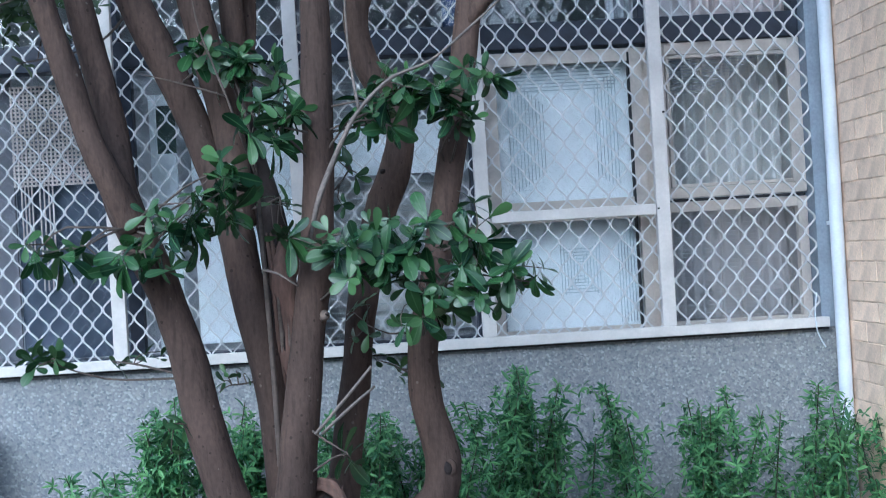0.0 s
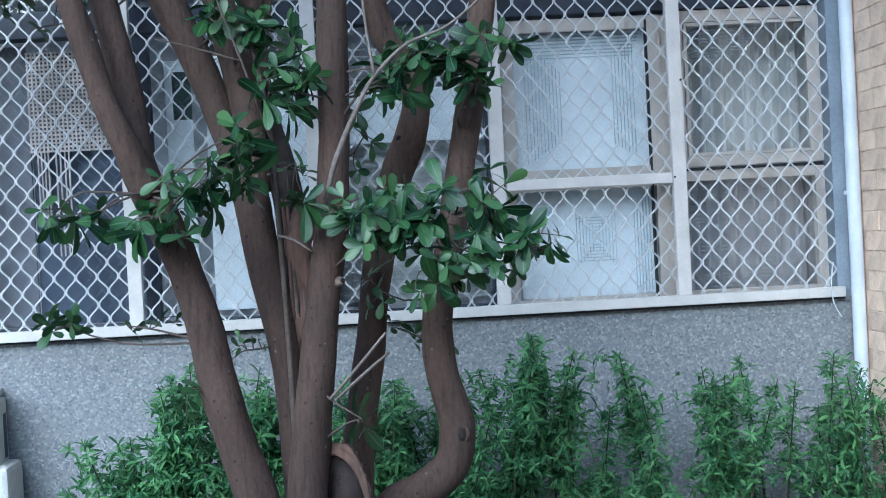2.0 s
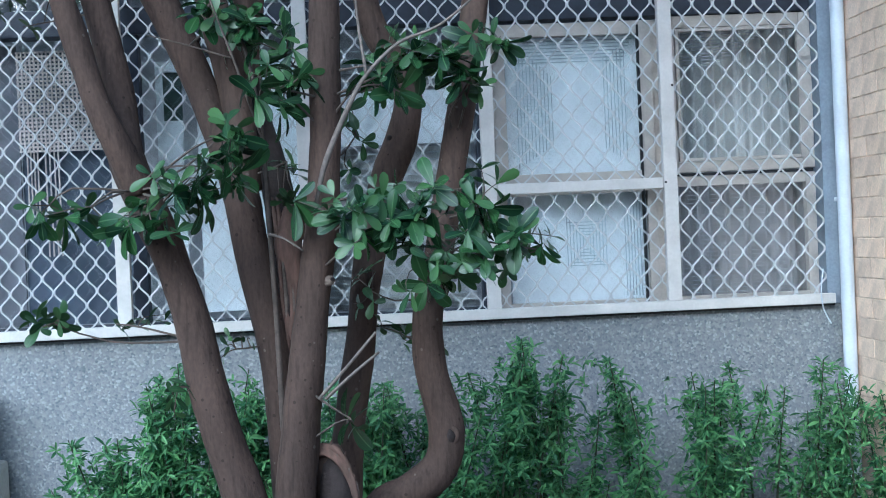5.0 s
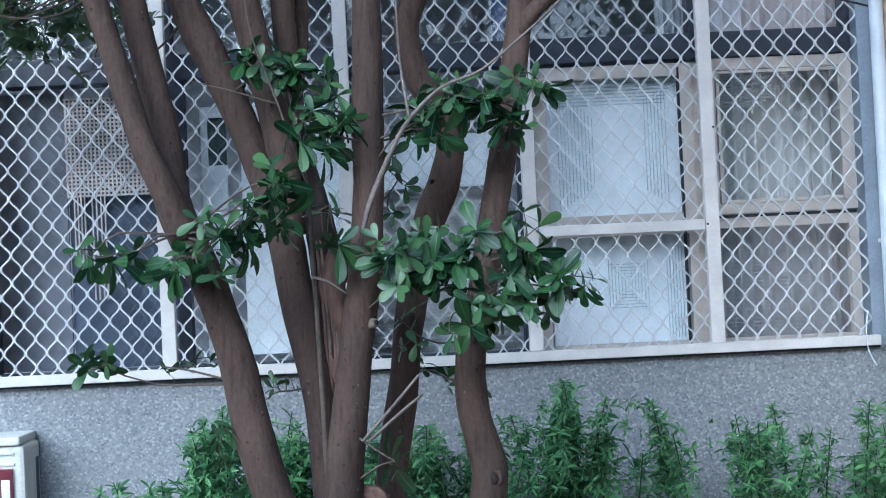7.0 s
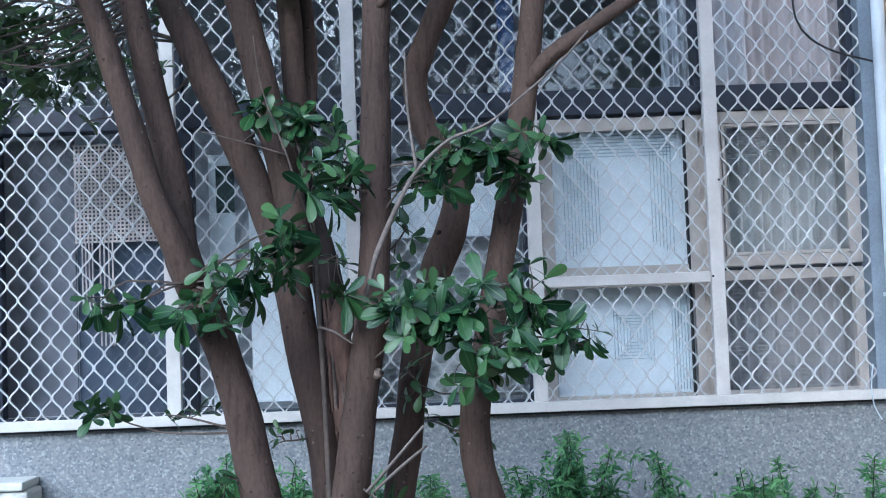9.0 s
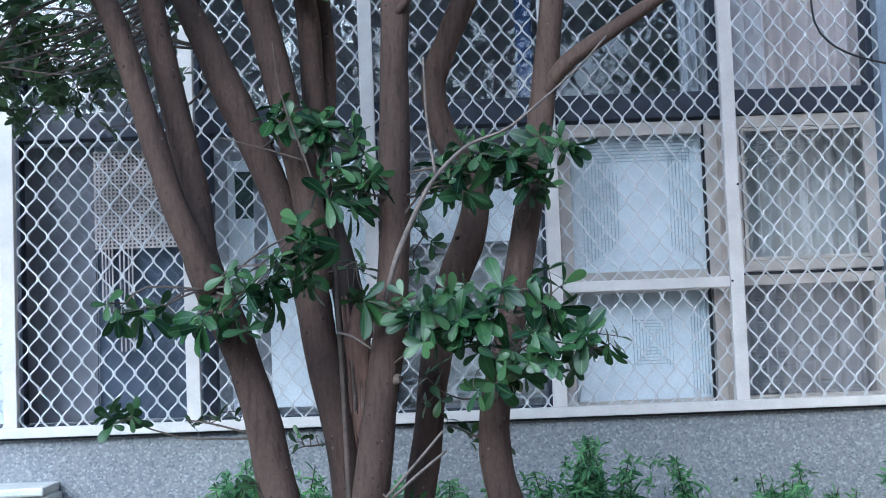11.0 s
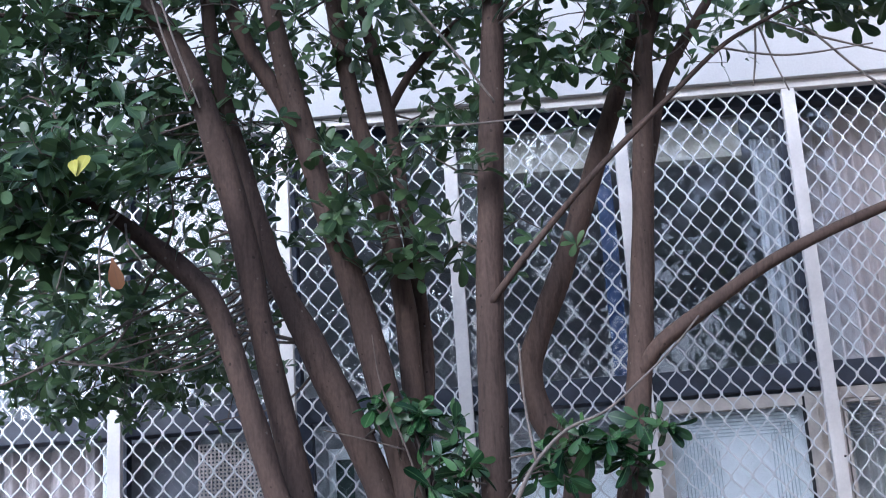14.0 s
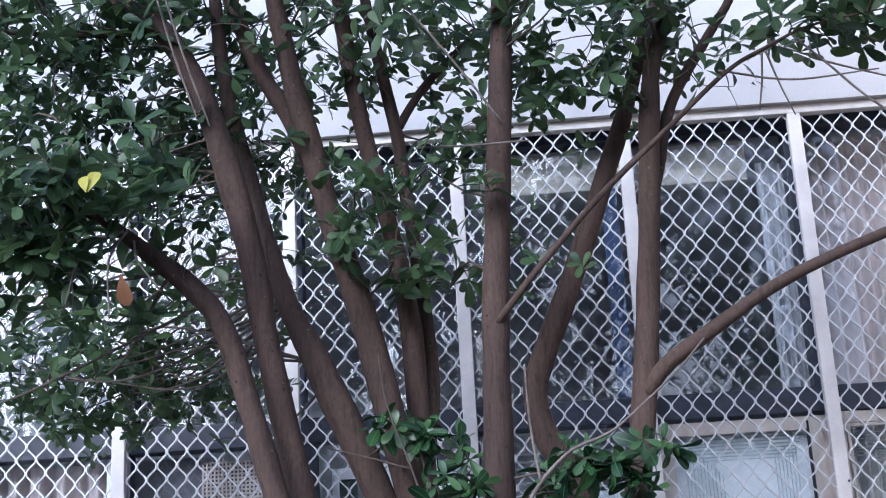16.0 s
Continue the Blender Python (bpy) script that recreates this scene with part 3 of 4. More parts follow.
def strand_mesh(name, mirror, z0, z1, a):
    """One wavy strip that touches its neighbours at every turn."""
    amp, half = a / 2 - 0.0022, 0.0483
    path, z, s = [], z0, mirror
    while z < z1:
        for dz, k in ((0, 1), (0.11 * half, 0.98), (0.21 * half, 0.84), (0.35 * half, 0.47), (0.65 * half, -0.47), (0.79 * half, -0.84), (0.89 * half, -0.98)):
            path.append((s * amp * k, z + dz))
        z += half
        s = -s
    path = [p for p in path if p[1] <= z1]
    v, f = [], []
    w, d = 0.0023, 0.0052
    for i, (x, zz) in enumerate(path):
        x0, za = path[max(i - 1, 0)]
        x1, zb = path[min(i + 1, len(path) - 1)]
        t = Vector((x1 - x0, 0, zb - za)).normalized()
        nx, nz = t.z * w, -t.x * w
        v += [(x - nx, -d, zz - nz), (x + nx, -d, zz + nz), (x + nx, d, zz + nz), (x - nx, d, zz - nz)]
    for i in range(len(path) - 1):
        for k in range(4):
            q, r = 4 * i + k, 4 * i + (k + 1) % 4
            f.append((q, r, r + 4, q + 4))
    f += [(3, 2, 1, 0), tuple(4 * (len(path) - 1) + k for k in range(4))]
    me = raw_mesh(name, v, f)
    me.materials.append(MESH_ALU)
    return me


def build_grille():
    g = thing("security_grille", (0, 0, 0))
    part("bottom_rail", box(LEFT, 1.195, -0.022, 0.018, 1.078, 1.113, 0.003), ALU, g)
    # black strip paints the shadow gap below the bottom rail
    part("rail_shadow_gap", box(LEFT, 1.195, -0.006, 0.0195, 1.070, 1.0775), BLACK_MATT, g, "black strip drawn as the shadow gap under the rail")
    part("top_rail", box(LEFT, 1.195, -0.022, 0.018, 3.212, 3.245, 0.003), ALU, g)
    part("middle_rail", box(0.026, PITCH - 0.026, -0.02, 0.014, 1.505, 1.542, 0.003), ALU, g)
    post = None
    for x in POSTS[1:]:
        if post is None:
            ob = part("post", box(-0.024, 0.024, -0.02, 0.016, 1.113, 3.212, 0.003), ALU, g)
            post = ob.data
        else:
            ob = link("post", post, None, g)
        ob.location.x = x
    a = 0.0364
    data = [strand_mesh("strand", s, 1.0928, 3.222, a) for s in (1, -1)]
    for x in POSTS[2:]:
        first, flip, dz = PANELS.get(round(x, 2), (0.036, 0, 0.0))
        for k in range(-1, 16 if x < 0.6 else 14):
            ob = link("strand", data[(k + flip) % 2], None, g)
            ob.location = (x + first + (k + 0.5) * a, 0, dz)
    bm = bmesh.new()
    for x, z in ((0.612, 1.525), (0.648, 1.86), (0.02, 1.525)):
        bmesh.ops.create_cone(bm, cap_ends=True, segments=10, radius1=0.004, radius2=0.004, depth=0.004, matrix=Matrix.Translation((x, -0.0215, z)) @ Matrix.Rotation(math.pi / 2, 4, "X"))
    part("rivet", bm, BLACK_MATT, g, "dark rivet heads")
    tagged(g, "cream aluminium security grille with diamond expanded mesh", "window grille")


# ---- pipe, box, cables ----


def build_pipe():
    p = thing("drain_pipe", (1.222, -0.045, 0))
    v, f = tube([(0, -0.02, -0.05, 0.0235), (0, -0.02, 2, 0.0235), (0, -0.02, 6.0, 0.0235)], 20, 0.5, 0)
    link("pipe", raw_mesh("pipe", v, f), PVC, p, "", True)
    for z in (0.45, 1.44, 2.9, 4.4):
        bm = bmesh.new()
        bmesh.ops.create_cone(bm, cap_ends=True, segments=20, radius1=0.0265, radius2=0.0265, depth=0.014, matrix=Matrix.Translation((0, 0, z)))
        add_box(bm, 0.018, 0.034, -0.006, 0.006, z - 0.006, z + 0.006)
        part("clamp", bm, PVC, p, "pale metal pipe clamp")
    tagged(p, "pale blue-grey plastic drain pipe beside the tiled pier", "pipe")


def build_box():
    b = thing("meter_box", (-1.94, -0.05, 0.62))
    part("body", box(-0.22, 0.217, -0.115, 0.069, -0.60, 0.275, 0.014), BOX_PAINT, b)
    part("lid", box(-0.225, 0.206, -0.130, 0.069, 0.276, 0.305, 0.008), BOX_PAINT, b)
    part("base", box(-0.24, 0.262, -0.125, 0.068, -0.62, 0.06, 0.02), BOX_PAINT, b)
    # flat dark plate; the shade of a recessed slot is put into its colour
    part("side_slot_shade", box(0.212, 0.2185, 0.01, 0.045, 0.07, 0.22, 0.002), SLATE, b, "dark grey plate drawn as a shaded slot")
    for z in (0.214, 0.250):
        part("ridge", box(-0.2, 0.185, -0.121, -0.113, z - 0.004, z + 0.004, 0.002), BOX_PAINT, b)
    s = part("sign", box(-0.2, 0.178, -0.1275, -0.1145, 0.07, 0.20, 0.001), SIGN_RED, b, "maroon enamel sign plate")
    for x in (-0.16, -0.075, 0.01, 0.09, 0.142):
        part("sign_bar", box(x, x + 0.028, -0.130, -0.1275, 0.10, 0.165, 0.001), SIGN_WHITE, s, "white sign bar")
    tagged(b, "off-white plastic box on the wall with a maroon sign", "meter box")


def build_cables():
    v, f = tube([(0.93, -0.03, 2.66, 0.004), (0.926, -0.06, 2.53, 0.004), (0.934, -0.065, 2.41, 0.004), (0.979, -0.065, 2.339, 0.004), (1.065, -0.06, 2.29, 0.004), (1.177, -0.05, 2.26, 0.004), (1.23, -0.03, 2.25, 0.004)], 8, 0.03, 0)
    c = link("loose_cable", raw_mesh("loose_cable", v, f), CABLE, None, "", True)
    tagged(c, "loose black cable looping in front of the grille", "cable")
    v, f = tube([(1.15, -0.03, 1.20, 0.0025), (1.135, -0.045, 1.13, 0.0025), (1.14, -0.05, 1.06, 0.0025), (1.165, -0.05, 1.01, 0.0025)], 6, 0.02, 0)
    c = link("loose_wire", raw_mesh("loose_wire", v, f), PVC, None, "", True)
    tagged(c, "thin pale wire end dangling from the grille", "wire")


# ---- hedge ----
def bush(x0, x1, y, top, seed, shoots, low=8, fill=1):
    """A shrub of upright shoots, each a brush of narrow drooping leaves, over lower side shoots."""
    rng = random.Random(seed)
    cx = (x0 + x1) / 2
    b = thing("hedge_shrub", (cx, y, 0))
    soup = Soup()
    shapes = [leaf_shape(L, W, 0.25, 0.35, (0.1, 0.5, 0.95, 0.9, 0.55, 0.05)) for L, W in ((0.036, 0.0105), (0.042, 0.0115), (0.029, 0.0105), (0.024, 0.009))]
    sv, sf = [], []
    for i in range(shoots + low):
        u = rng.uniform(-1, 1) if i >= shoots else -1 + 2 * (i + rng.uniform(0.2, 0.8)) / shoots
        short = i >= shoots
        sx = u * (x1 - x0) / 2 * (1.25 if short else 1)
        h = top(cx + sx) * (rng.uniform(0.50, 0.76) if short else rng.uniform(0.86, 1.07)) * (1 - 0.10 * abs(u) ** 3)
        sy = rng.uniform(-0.17, 0.05) if short else rng.uniform(-0.15, 0.13)
        lean = rng.uniform(-0.10, 0.10)
        pts = [(sx * 0.5, sy * 0.4, 0.0, 0.006), (sx * 0.85, sy * 0.8, h * 0.55, 0.004), (sx + lean, sy - 0.02, h, 0.0015)]
        tube(pts, 5, 0.12, 0, 0, sv, sf)
        z = max(0.25, h - rng.uniform(0.26, 0.46))
        while z < h:
            t = z / h
            px, py = sx * (0.5 + 0.5 * t) + lean * max(0, t - 0.55) * 2.2, sy * (0.4 + 0.6 * t)
            tip = z > h - 0.035
            for m in whorl(rng, (px, py, z), (lean + rng.uniform(-0.5, 0.5), -0.2 + rng.uniform(-0.4, 0.3), 1), 7, (25, 80) if tip else (55, 105), 0.2):
                soup.add(rng.choice(shapes), m)
            for _k in range(fill + (rng.random() < 0.5)):
                q = (px + rng.gauss(0, 0.030), py + rng.gauss(-0.015, 0.04), z + rng.uniform(-0.03, 0.006))
                for m in whorl(rng, q, (rng.uniform(-0.9, 0.9), rng.uniform(-0.8, 0.2), 0.75), 6, (30, 95), 0.2):
                    soup.add(rng.choice(shapes), m)
            z += 0.019
    link("stem", raw_mesh("stem", sv, sf), HEDGE_STEM, b, "thin greenish-brown stems")
    c = link("foliage", soup.mesh("foliage"), LEAF_HEDGE, b, "dense bright green narrow leaves")
    c["kind"] = "stuff"
    tagged(b, "bright green shrub of upright leafy shoots by the wall", "shrub", "hedge under the windows")


def build_hedge():
    bush(-1.46, -0.75, -0.42, lambda x: 0.98 - 0.95 * max(0, -1.05 - x), 21, 32, 24, 2)
    bush(-0.80, -0.42, -0.40, lambda x: 0.91, 22, 14, 12, 2)
    bush(-0.48, -0.10, -0.42, lambda x: 0.93, 23, 13, 11, 2)
    bush(-0.10, 0.17, -0.42, lambda x: 0.97 + 0.12 * (x + 0.12), 24, 11, 8, 2)
    bush(0.20, 0.30, -0.40, lambda x: 0.76, 31, 3, 5, 1)
    bush(0.39, 0.45, -0.38, lambda x: 0.90, 25, 3, 5, 2)
    bush(0.57, 0.71, -0.38, lambda x: 0.89, 26, 6, 6, 2)
    bush(0.78, 0.84, -0.36, lambda x: 0.92, 27, 2, 5, 0)
    bush(0.91, 1.12, -0.36, lambda x: 0.87, 28, 8, 7, 1)
    bush(1.20, 1.42, -0.34, lambda x: 0.88, 29, 6, 6, 1)


# ---- tree ----
STEMS = (
    # leaning outer stem and its fork
    ("stem", [(-0.55, -1.52, -0.05, 0.085), (-0.66, -1.6, 0.55, 0.058), (-0.715, -1.6, 0.79, 0.049), (-0.763, -1.6, 0.945, 0.046), (-0.799, -1.6, 1.10, 0.042), (-0.824, -1.6, 1.226, 0.039), (-0.86, -1.6, 1.353, 0.039), (-0.90, -1.6, 1.45, 0.041), (-0.95, -1.59, 1.58, 0.040), (-0.968, -1.55, 1.745, 0.034), (-1.037, -1.55, 2.073, 0.031), (-1.089, -1.55, 2.376, 0.033), (-1.145, -1.55, 2.59, 0.034), (-1.218, -1.55, 2.813, 0.030), (-1.312, -1.55, 2.975, 0.028), (-1.45, -1.55, 3.10, 0.024), (-1.6, -1.6, 3.4, 0.012)], BARK),
    ("stem", [(-0.92, -1.61, 1.50, 0.034), (-0.965, -1.64, 1.62, 0.031), (-1.009, -1.65, 1.737, 0.029), (-1.084, -1.65, 2.002, 0.028), (-1.137, -1.65, 2.154, 0.027), (-1.205, -1.65, 2.242, 0.026), (-1.302, -1.68, 2.326, 0.021), (-1.40, -1.74, 2.40, 0.012), (-1.52, -1.8, 2.44, 0.005)], BARK),
    # second stem, crossing behind
    ("stem", [(-0.55, -1.46, -0.05, 0.075), (-0.62, -1.5, 0.7, 0.045), (-0.64, -1.5, 1.0, 0.036), (-0.653, -1.5, 1.158, 0.038), (-0.684, -1.5, 1.316, 0.041), (-0.712, -1.47, 1.486, 0.044), (-0.742, -1.44, 1.59, 0.040), (-0.778, -1.42, 1.68, 0.037), (-0.808, -1.4, 1.77, 0.037), (-0.87, -1.4, 1.921, 0.039), (-0.951, -1.4, 2.098, 0.038), (-1.02, -1.4, 2.25, 0.029), (-1.076, -1.4, 2.436, 0.025), (-1.134, -1.4, 2.676, 0.021), (-1.178, -1.4, 2.875, 0.020), (-1.201, -1.4, 3.062, 0.018), (-1.24, -1.4, 3.5, 0.009)], BARK),
    ("stem", [(-0.704, -1.46, 1.50, 0.042), (-0.710, -1.44, 1.60, 0.040), (-0.718, -1.42, 1.69, 0.038), (-0.732, -1.4, 1.79, 0.037), (-0.768, -1.4, 1.943, 0.038), (-0.819, -1.4, 2.177, 0.036), (-0.898, -1.4, 2.454, 0.033), (-0.952, -1.4, 2.678, 0.031), (-0.994, -1.4, 2.86, 0.028), (-1.036, -1.4, 3.082, 0.024), (-1.10, -1.4, 3.5, 0.010)], BARK),
    ("branch", [(-0.905, -1.39, 2.47, 0.026), (-0.948, -1.38, 2.625, 0.026), (-1.017, -1.38, 2.784, 0.024), (-1.099, -1.38, 2.938, 0.022), (-1.16, -1.38, 3.115, 0.019), (-1.25, -1.36, 3.4, 0.010)], BARK),
    ("branch", [(-1.29, -1.55, 2.96, 0.012), (-1.411, -1.5, 2.998, 0.010), (-1.584, -1.5, 3.009, 0.008), (-1.754, -1.5, 3.031, 0.006), (-2.0, -1.5, 3.06, 0.003)], BARK),
    # inner stem with torn bark
    ("stem", [(-0.55, -1.44, -0.05, 0.07), (-0.606, -1.42, 0.85, 0.045), (-0.613, -1.42, 1.149, 0.043), (-0.618, -1.40, 1.31, 0.040), (-0.635, -1.36, 1.46, 0.034), (-0.67, -1.32, 1.62, 0.032), (-0.692, -1.3, 1.768, 0.031), (-0.705, -1.3, 2.013, 0.030), (-0.718, -1.3, 2.223, 0.028), (-0.76, -1.3, 2.475, 0.025), (-0.819, -1.3, 2.738, 0.023), (-0.852, -1.3, 2.943, 0.023), (-0.877, -1.3, 3.153, 0.020), (-0.92, -1.3, 3.5, 0.009)], BARK),
    ("branch", [(-0.70, -1.29, 1.80, 0.020), (-0.672, -1.25, 2.0, 0.020), (-0.672, -1.25, 2.15, 0.019), (-0.699, -1.25, 2.422, 0.019), (-0.732, -1.25, 2.734, 0.019), (-0.752, -1.25, 2.854, 0.019), (-0.797, -1.25, 3.101, 0.016), (-0.85, -1.25, 3.45, 0.008)], BARK),
    ("branch", [(-0.735, -1.25, 2.76, 0.013), (-0.70, -1.25, 2.82, 0.013), (-0.649, -1.25, 2.892, 0.012), (-0.557, -1.25, 2.987, 0.010), (-0.473, -1.25, 3.067, 0.008), (-0.36, -1.25, 3.2, 0.004)], BARK),
    # upright main stem
    ("stem", [(-0.57, -1.52, -0.05, 0.09), (-0.62, -1.58, 0.5, 0.056), (-0.609, -1.6, 0.784, 0.048), (-0.596, -1.6, 0.914, 0.045), (-0.568, -1.6, 1.12, 0.0405), (-0.541, -1.6, 1.304, 0.0375), (-0.518, -1.6, 1.45, 0.036), (-0.505, -1.6, 1.69, 0.0355), (-0.491, -1.6, 2.081, 0.034), (-0.47, -1.6, 2.359, 0.032), (-0.445, -1.6, 2.652, 0.029), (-0.421, -1.6, 2.96, 0.026), (-0.39, -1.6, 3.5, 0.011)], BARK),
    # crooked stem behind
    ("stem", [(-0.50, -1.42, -0.05, 0.07), (-0.51, -1.33, 0.5, 0.045), (-0.496, -1.3, 0.856, 0.039), (-0.455, -1.3, 1.104, 0.037), (-0.422, -1.3, 1.326, 0.037), (-0.376, -1.3, 1.506, 0.039), (-0.329, -1.3, 1.616, 0.038), (-0.308, -1.3, 1.714, 0.035), (-0.335, -1.3, 1.793, 0.035), (-0.39, -1.3, 1.90, 0.033), (-0.405, -1.3, 2.0, 0.031), (-0.381, -1.3, 2.081, 0.031), (-0.293, -1.3, 2.285, 0.030), (-0.2, -1.3, 2.512, 0.027), (-0.122, -1.3, 2.716, 0.024), (-0.058, -1.3, 2.91, 0.020), (0.004, -1.3, 3.076, 0.016), (0.08, -1.3, 3.4, 0.008)], BARK),
    # stem that leaves the base sideways and turns up
    ("stem", [(-0.48, -1.5, -0.05, 0.07), (-0.50, -1.48, 0.5, 0.045), (-0.44, -1.45, 0.72, 0.042), (-0.345, -1.45, 0.777, 0.044), (-0.275, -1.45, 0.833, 0.043), (-0.258, -1.45, 0.919, 0.042), (-0.285, -1.45, 1.054, 0.039), (-0.292, -1.45, 1.175, 0.036), (-0.269, -1.45, 1.294, 0.035), (-0.228, -1.45, 1.478, 0.034), (-0.19, -1.45, 1.676, 0.032), (-0.155, -1.45, 1.87, 0.031), (-0.124, -1.45, 2.09, 0.030), (-0.09, -1.45, 2.378, 0.028), (-0.061, -1.45, 2.682, 0.027), (-0.042, -1.45, 2.808, 0.023), (0.003, -1.45, 2.966, 0.017), (0.04, -1.45, 3.3, 0.008)], BARK),
    ("branch", [(-0.14, -1.46, 1.95, 0.020), (-0.09, -1.49, 2.01, 0.020), (-0.001, -1.5, 2.07, 0.019), (0.159, -1.5, 2.172, 0.016), (0.318, -1.5, 2.246, 0.015), (0.472, -1.5, 2.304, 0.013), (0.661, -1.5, 2.365, 0.012), (0.9, -1.5, 2.5, 0.006)], BARK),
    ("branch", [(-0.488, -1.62, 2.11, 0.010), (-0.44, -1.65, 2.16, 0.009), (-0.384, -1.65, 2.226, 0.008), (-0.224, -1.65, 2.396, 0.008), (-0.018, -1.65, 2.582, 0.007), (0.116, -1.65, 2.697, 0.006), (0.234, -1.62, 2.77, 0.005), (0.34, -1.58, 2.83, 0.0035), (0.50, -1.54, 2.875, 0.0025), (0.70, -1.5, 2.92, 0.0016)], BARK),
    ("branch", [(-0.075, -1.44, 2.46, 0.017), (-0.048, -1.4, 2.544, 0.016), (0.006, -1.4, 2.729, 0.015), (0.113, -1.4, 2.899, 0.013), (0.203, -1.4, 3.041, 0.011), (0.3, -1.4, 3.3, 0.006)], BARK),
    ("dead_branch", [(-0.533, -1.655, 1.455, 0.0045), (-0.505, -1.68, 1.55, 0.0062), (-0.447, -1.70, 1.671, 0.0056), (-0.408, -1.70, 1.731, 0.0046), (-0.337, -1.70, 1.795, 0.0038), (-0.25, -1.70, 1.829, 0.003), (-0.16, -1.68, 1.899, 0.0026), (-0.07, -1.6, 1.983, 0.0026), (0.0, -1.55, 2.06, 0.0026)], BARK_GREY),
    ("dead_branch", [(-0.41, -1.70, 1.73, 0.004), (-0.425, -1.69, 1.86, 0.0028), (-0.428, -1.68, 2.0, 0.002)], BARK_GREY),
    ("dead_twig", [(-0.545, -1.66, 1.03, 0.004), (-0.48, -1.68, 1.10, 0.0035), (-0.415, -1.66, 1.17, 0.003)], BARK_GREY),
    ("dead_twig", [(-0.53, -1.66, 1.03, 0.004), (-0.46, -1.68, 1.09, 0.0035), (-0.41, -1.65, 1.125, 0.003)], BARK_GREY),
    ("sucker", [(-0.648, -1.58, 1.607, 0.003), (-0.678, -1.62, 1.709, 0.003), (-0.700, -1.63, 1.783, 0.0027), (-0.726, -1.63, 1.857, 0.0022), (-0.757, -1.62, 1.956, 0.0018), (-0.769, -1.62, 2.060, 0.0012)], TWIG),
    ("dead_twig", [(-0.700, -1.63, 1.783, 0.0022), (-0.798, -1.65, 1.814, 0.0018), (-0.888, -1.64, 1.841, 0.001)], TWIG),
    ("dead_twig", [(-0.645, -1.59, 1.395, 0.003), (-0.61, -1.62, 1.385, 0.0025), (-0.565, -1.64, 1.355, 0.002)], BARK_GREY),
    ("dead_twig", [(-1.27, -1.78, 2.98, 0.003), (-1.22, -1.78, 2.8, 0.0028), (-1.16, -1.78, 2.62, 0.002)], BARK_GREY),
    ("dead_twig", [(-1.25, -1.78, 2.98, 0.003), (-1.19, -1.79, 2.78, 0.0028), (-1.13, -1.78, 2.60, 0.002)], BARK_GREY),
    ("dead_twig", [(-0.66, -1.66, 2.93, 0.003), (-0.54, -1.68, 2.75, 0.003), (-0.44, -1.66, 2.60, 0.0025)], BARK_GREY),
    ("dead_twig", [(-0.65, -1.68, 2.545, 0.003), (-0.52, -1.68, 2.54, 0.003), (-0.38, -1.66, 2.55, 0.0025)], BARK_GREY),
    ("dead_twig", [(0.22, -1.56, 2.78, 0.003), (0.21, -1.57, 2.70, 0.0025), (0.195, -1.57, 2.62, 0.002)], BARK_GREY),
    ("dead_twig", [(0.23, -1.56, 2.78, 0.003), (0.25, -1.57, 2.69, 0.0025), (0.28, -1.57, 2.60, 0.002)], BARK_GREY),
    ("dead_twig", [(0.23, -1.6, 2.78, 0.002), (0.30, -1.56, 2.775, 0.0022), (0.40, -1.56, 2.73, 0.0028), (0.60, -1.56, 2.66, 0.002)], BARK_GREY),
    ("dead_twig", [(0.10, -1.6, 2.72, 0.003), (0.28, -1.58, 2.69, 0.0028), (0.50, -1.56, 2.71, 0.002)], BARK_GREY),
    ("dead_twig", [(0.29, -1.6, 2.80, 0.0022), (0.38, -1.56, 2.73, 0.003), (0.47, -1.56, 2.63, 0.003), (0.62, -1.56, 2.50, 0.0025), (0.74, -1.56, 2.41, 0.0015)], BARK_GREY),
    ("dead_twig", [(-1.34, -1.76, 2.36, 0.003), (-1.40, -1.86, 2.28, 0.0025), (-1.43, -1.88, 2.16, 0.002)], BARK_GREY),
    ("dead_twig", [(-1.33, -1.76, 2.36, 0.003), (-1.34, -1.86, 2.26, 0.0025), (-1.33, -1.88, 2.12, 0.002)], BARK_GREY),
    ("dead_twig", [(-1.32, -1.74, 2.34, 0.003), (-1.28, -1.84, 2.26, 0.0025), (-1.22, -1.86, 2.18, 0.002)], BARK_GREY),
    ("sucker", [(-0.632, -1.56, 0.95, 0.007), (-0.636, -1.565, 1.19, 0.006), (-0.642, -1.57, 1.40, 0.0055), (-0.648, -1.58, 1.607, 0.0045), (-0.665, -1.58, 1.75, 0.004), (-0.70, -1.58, 1.9, 0.003)], TWIG),
)

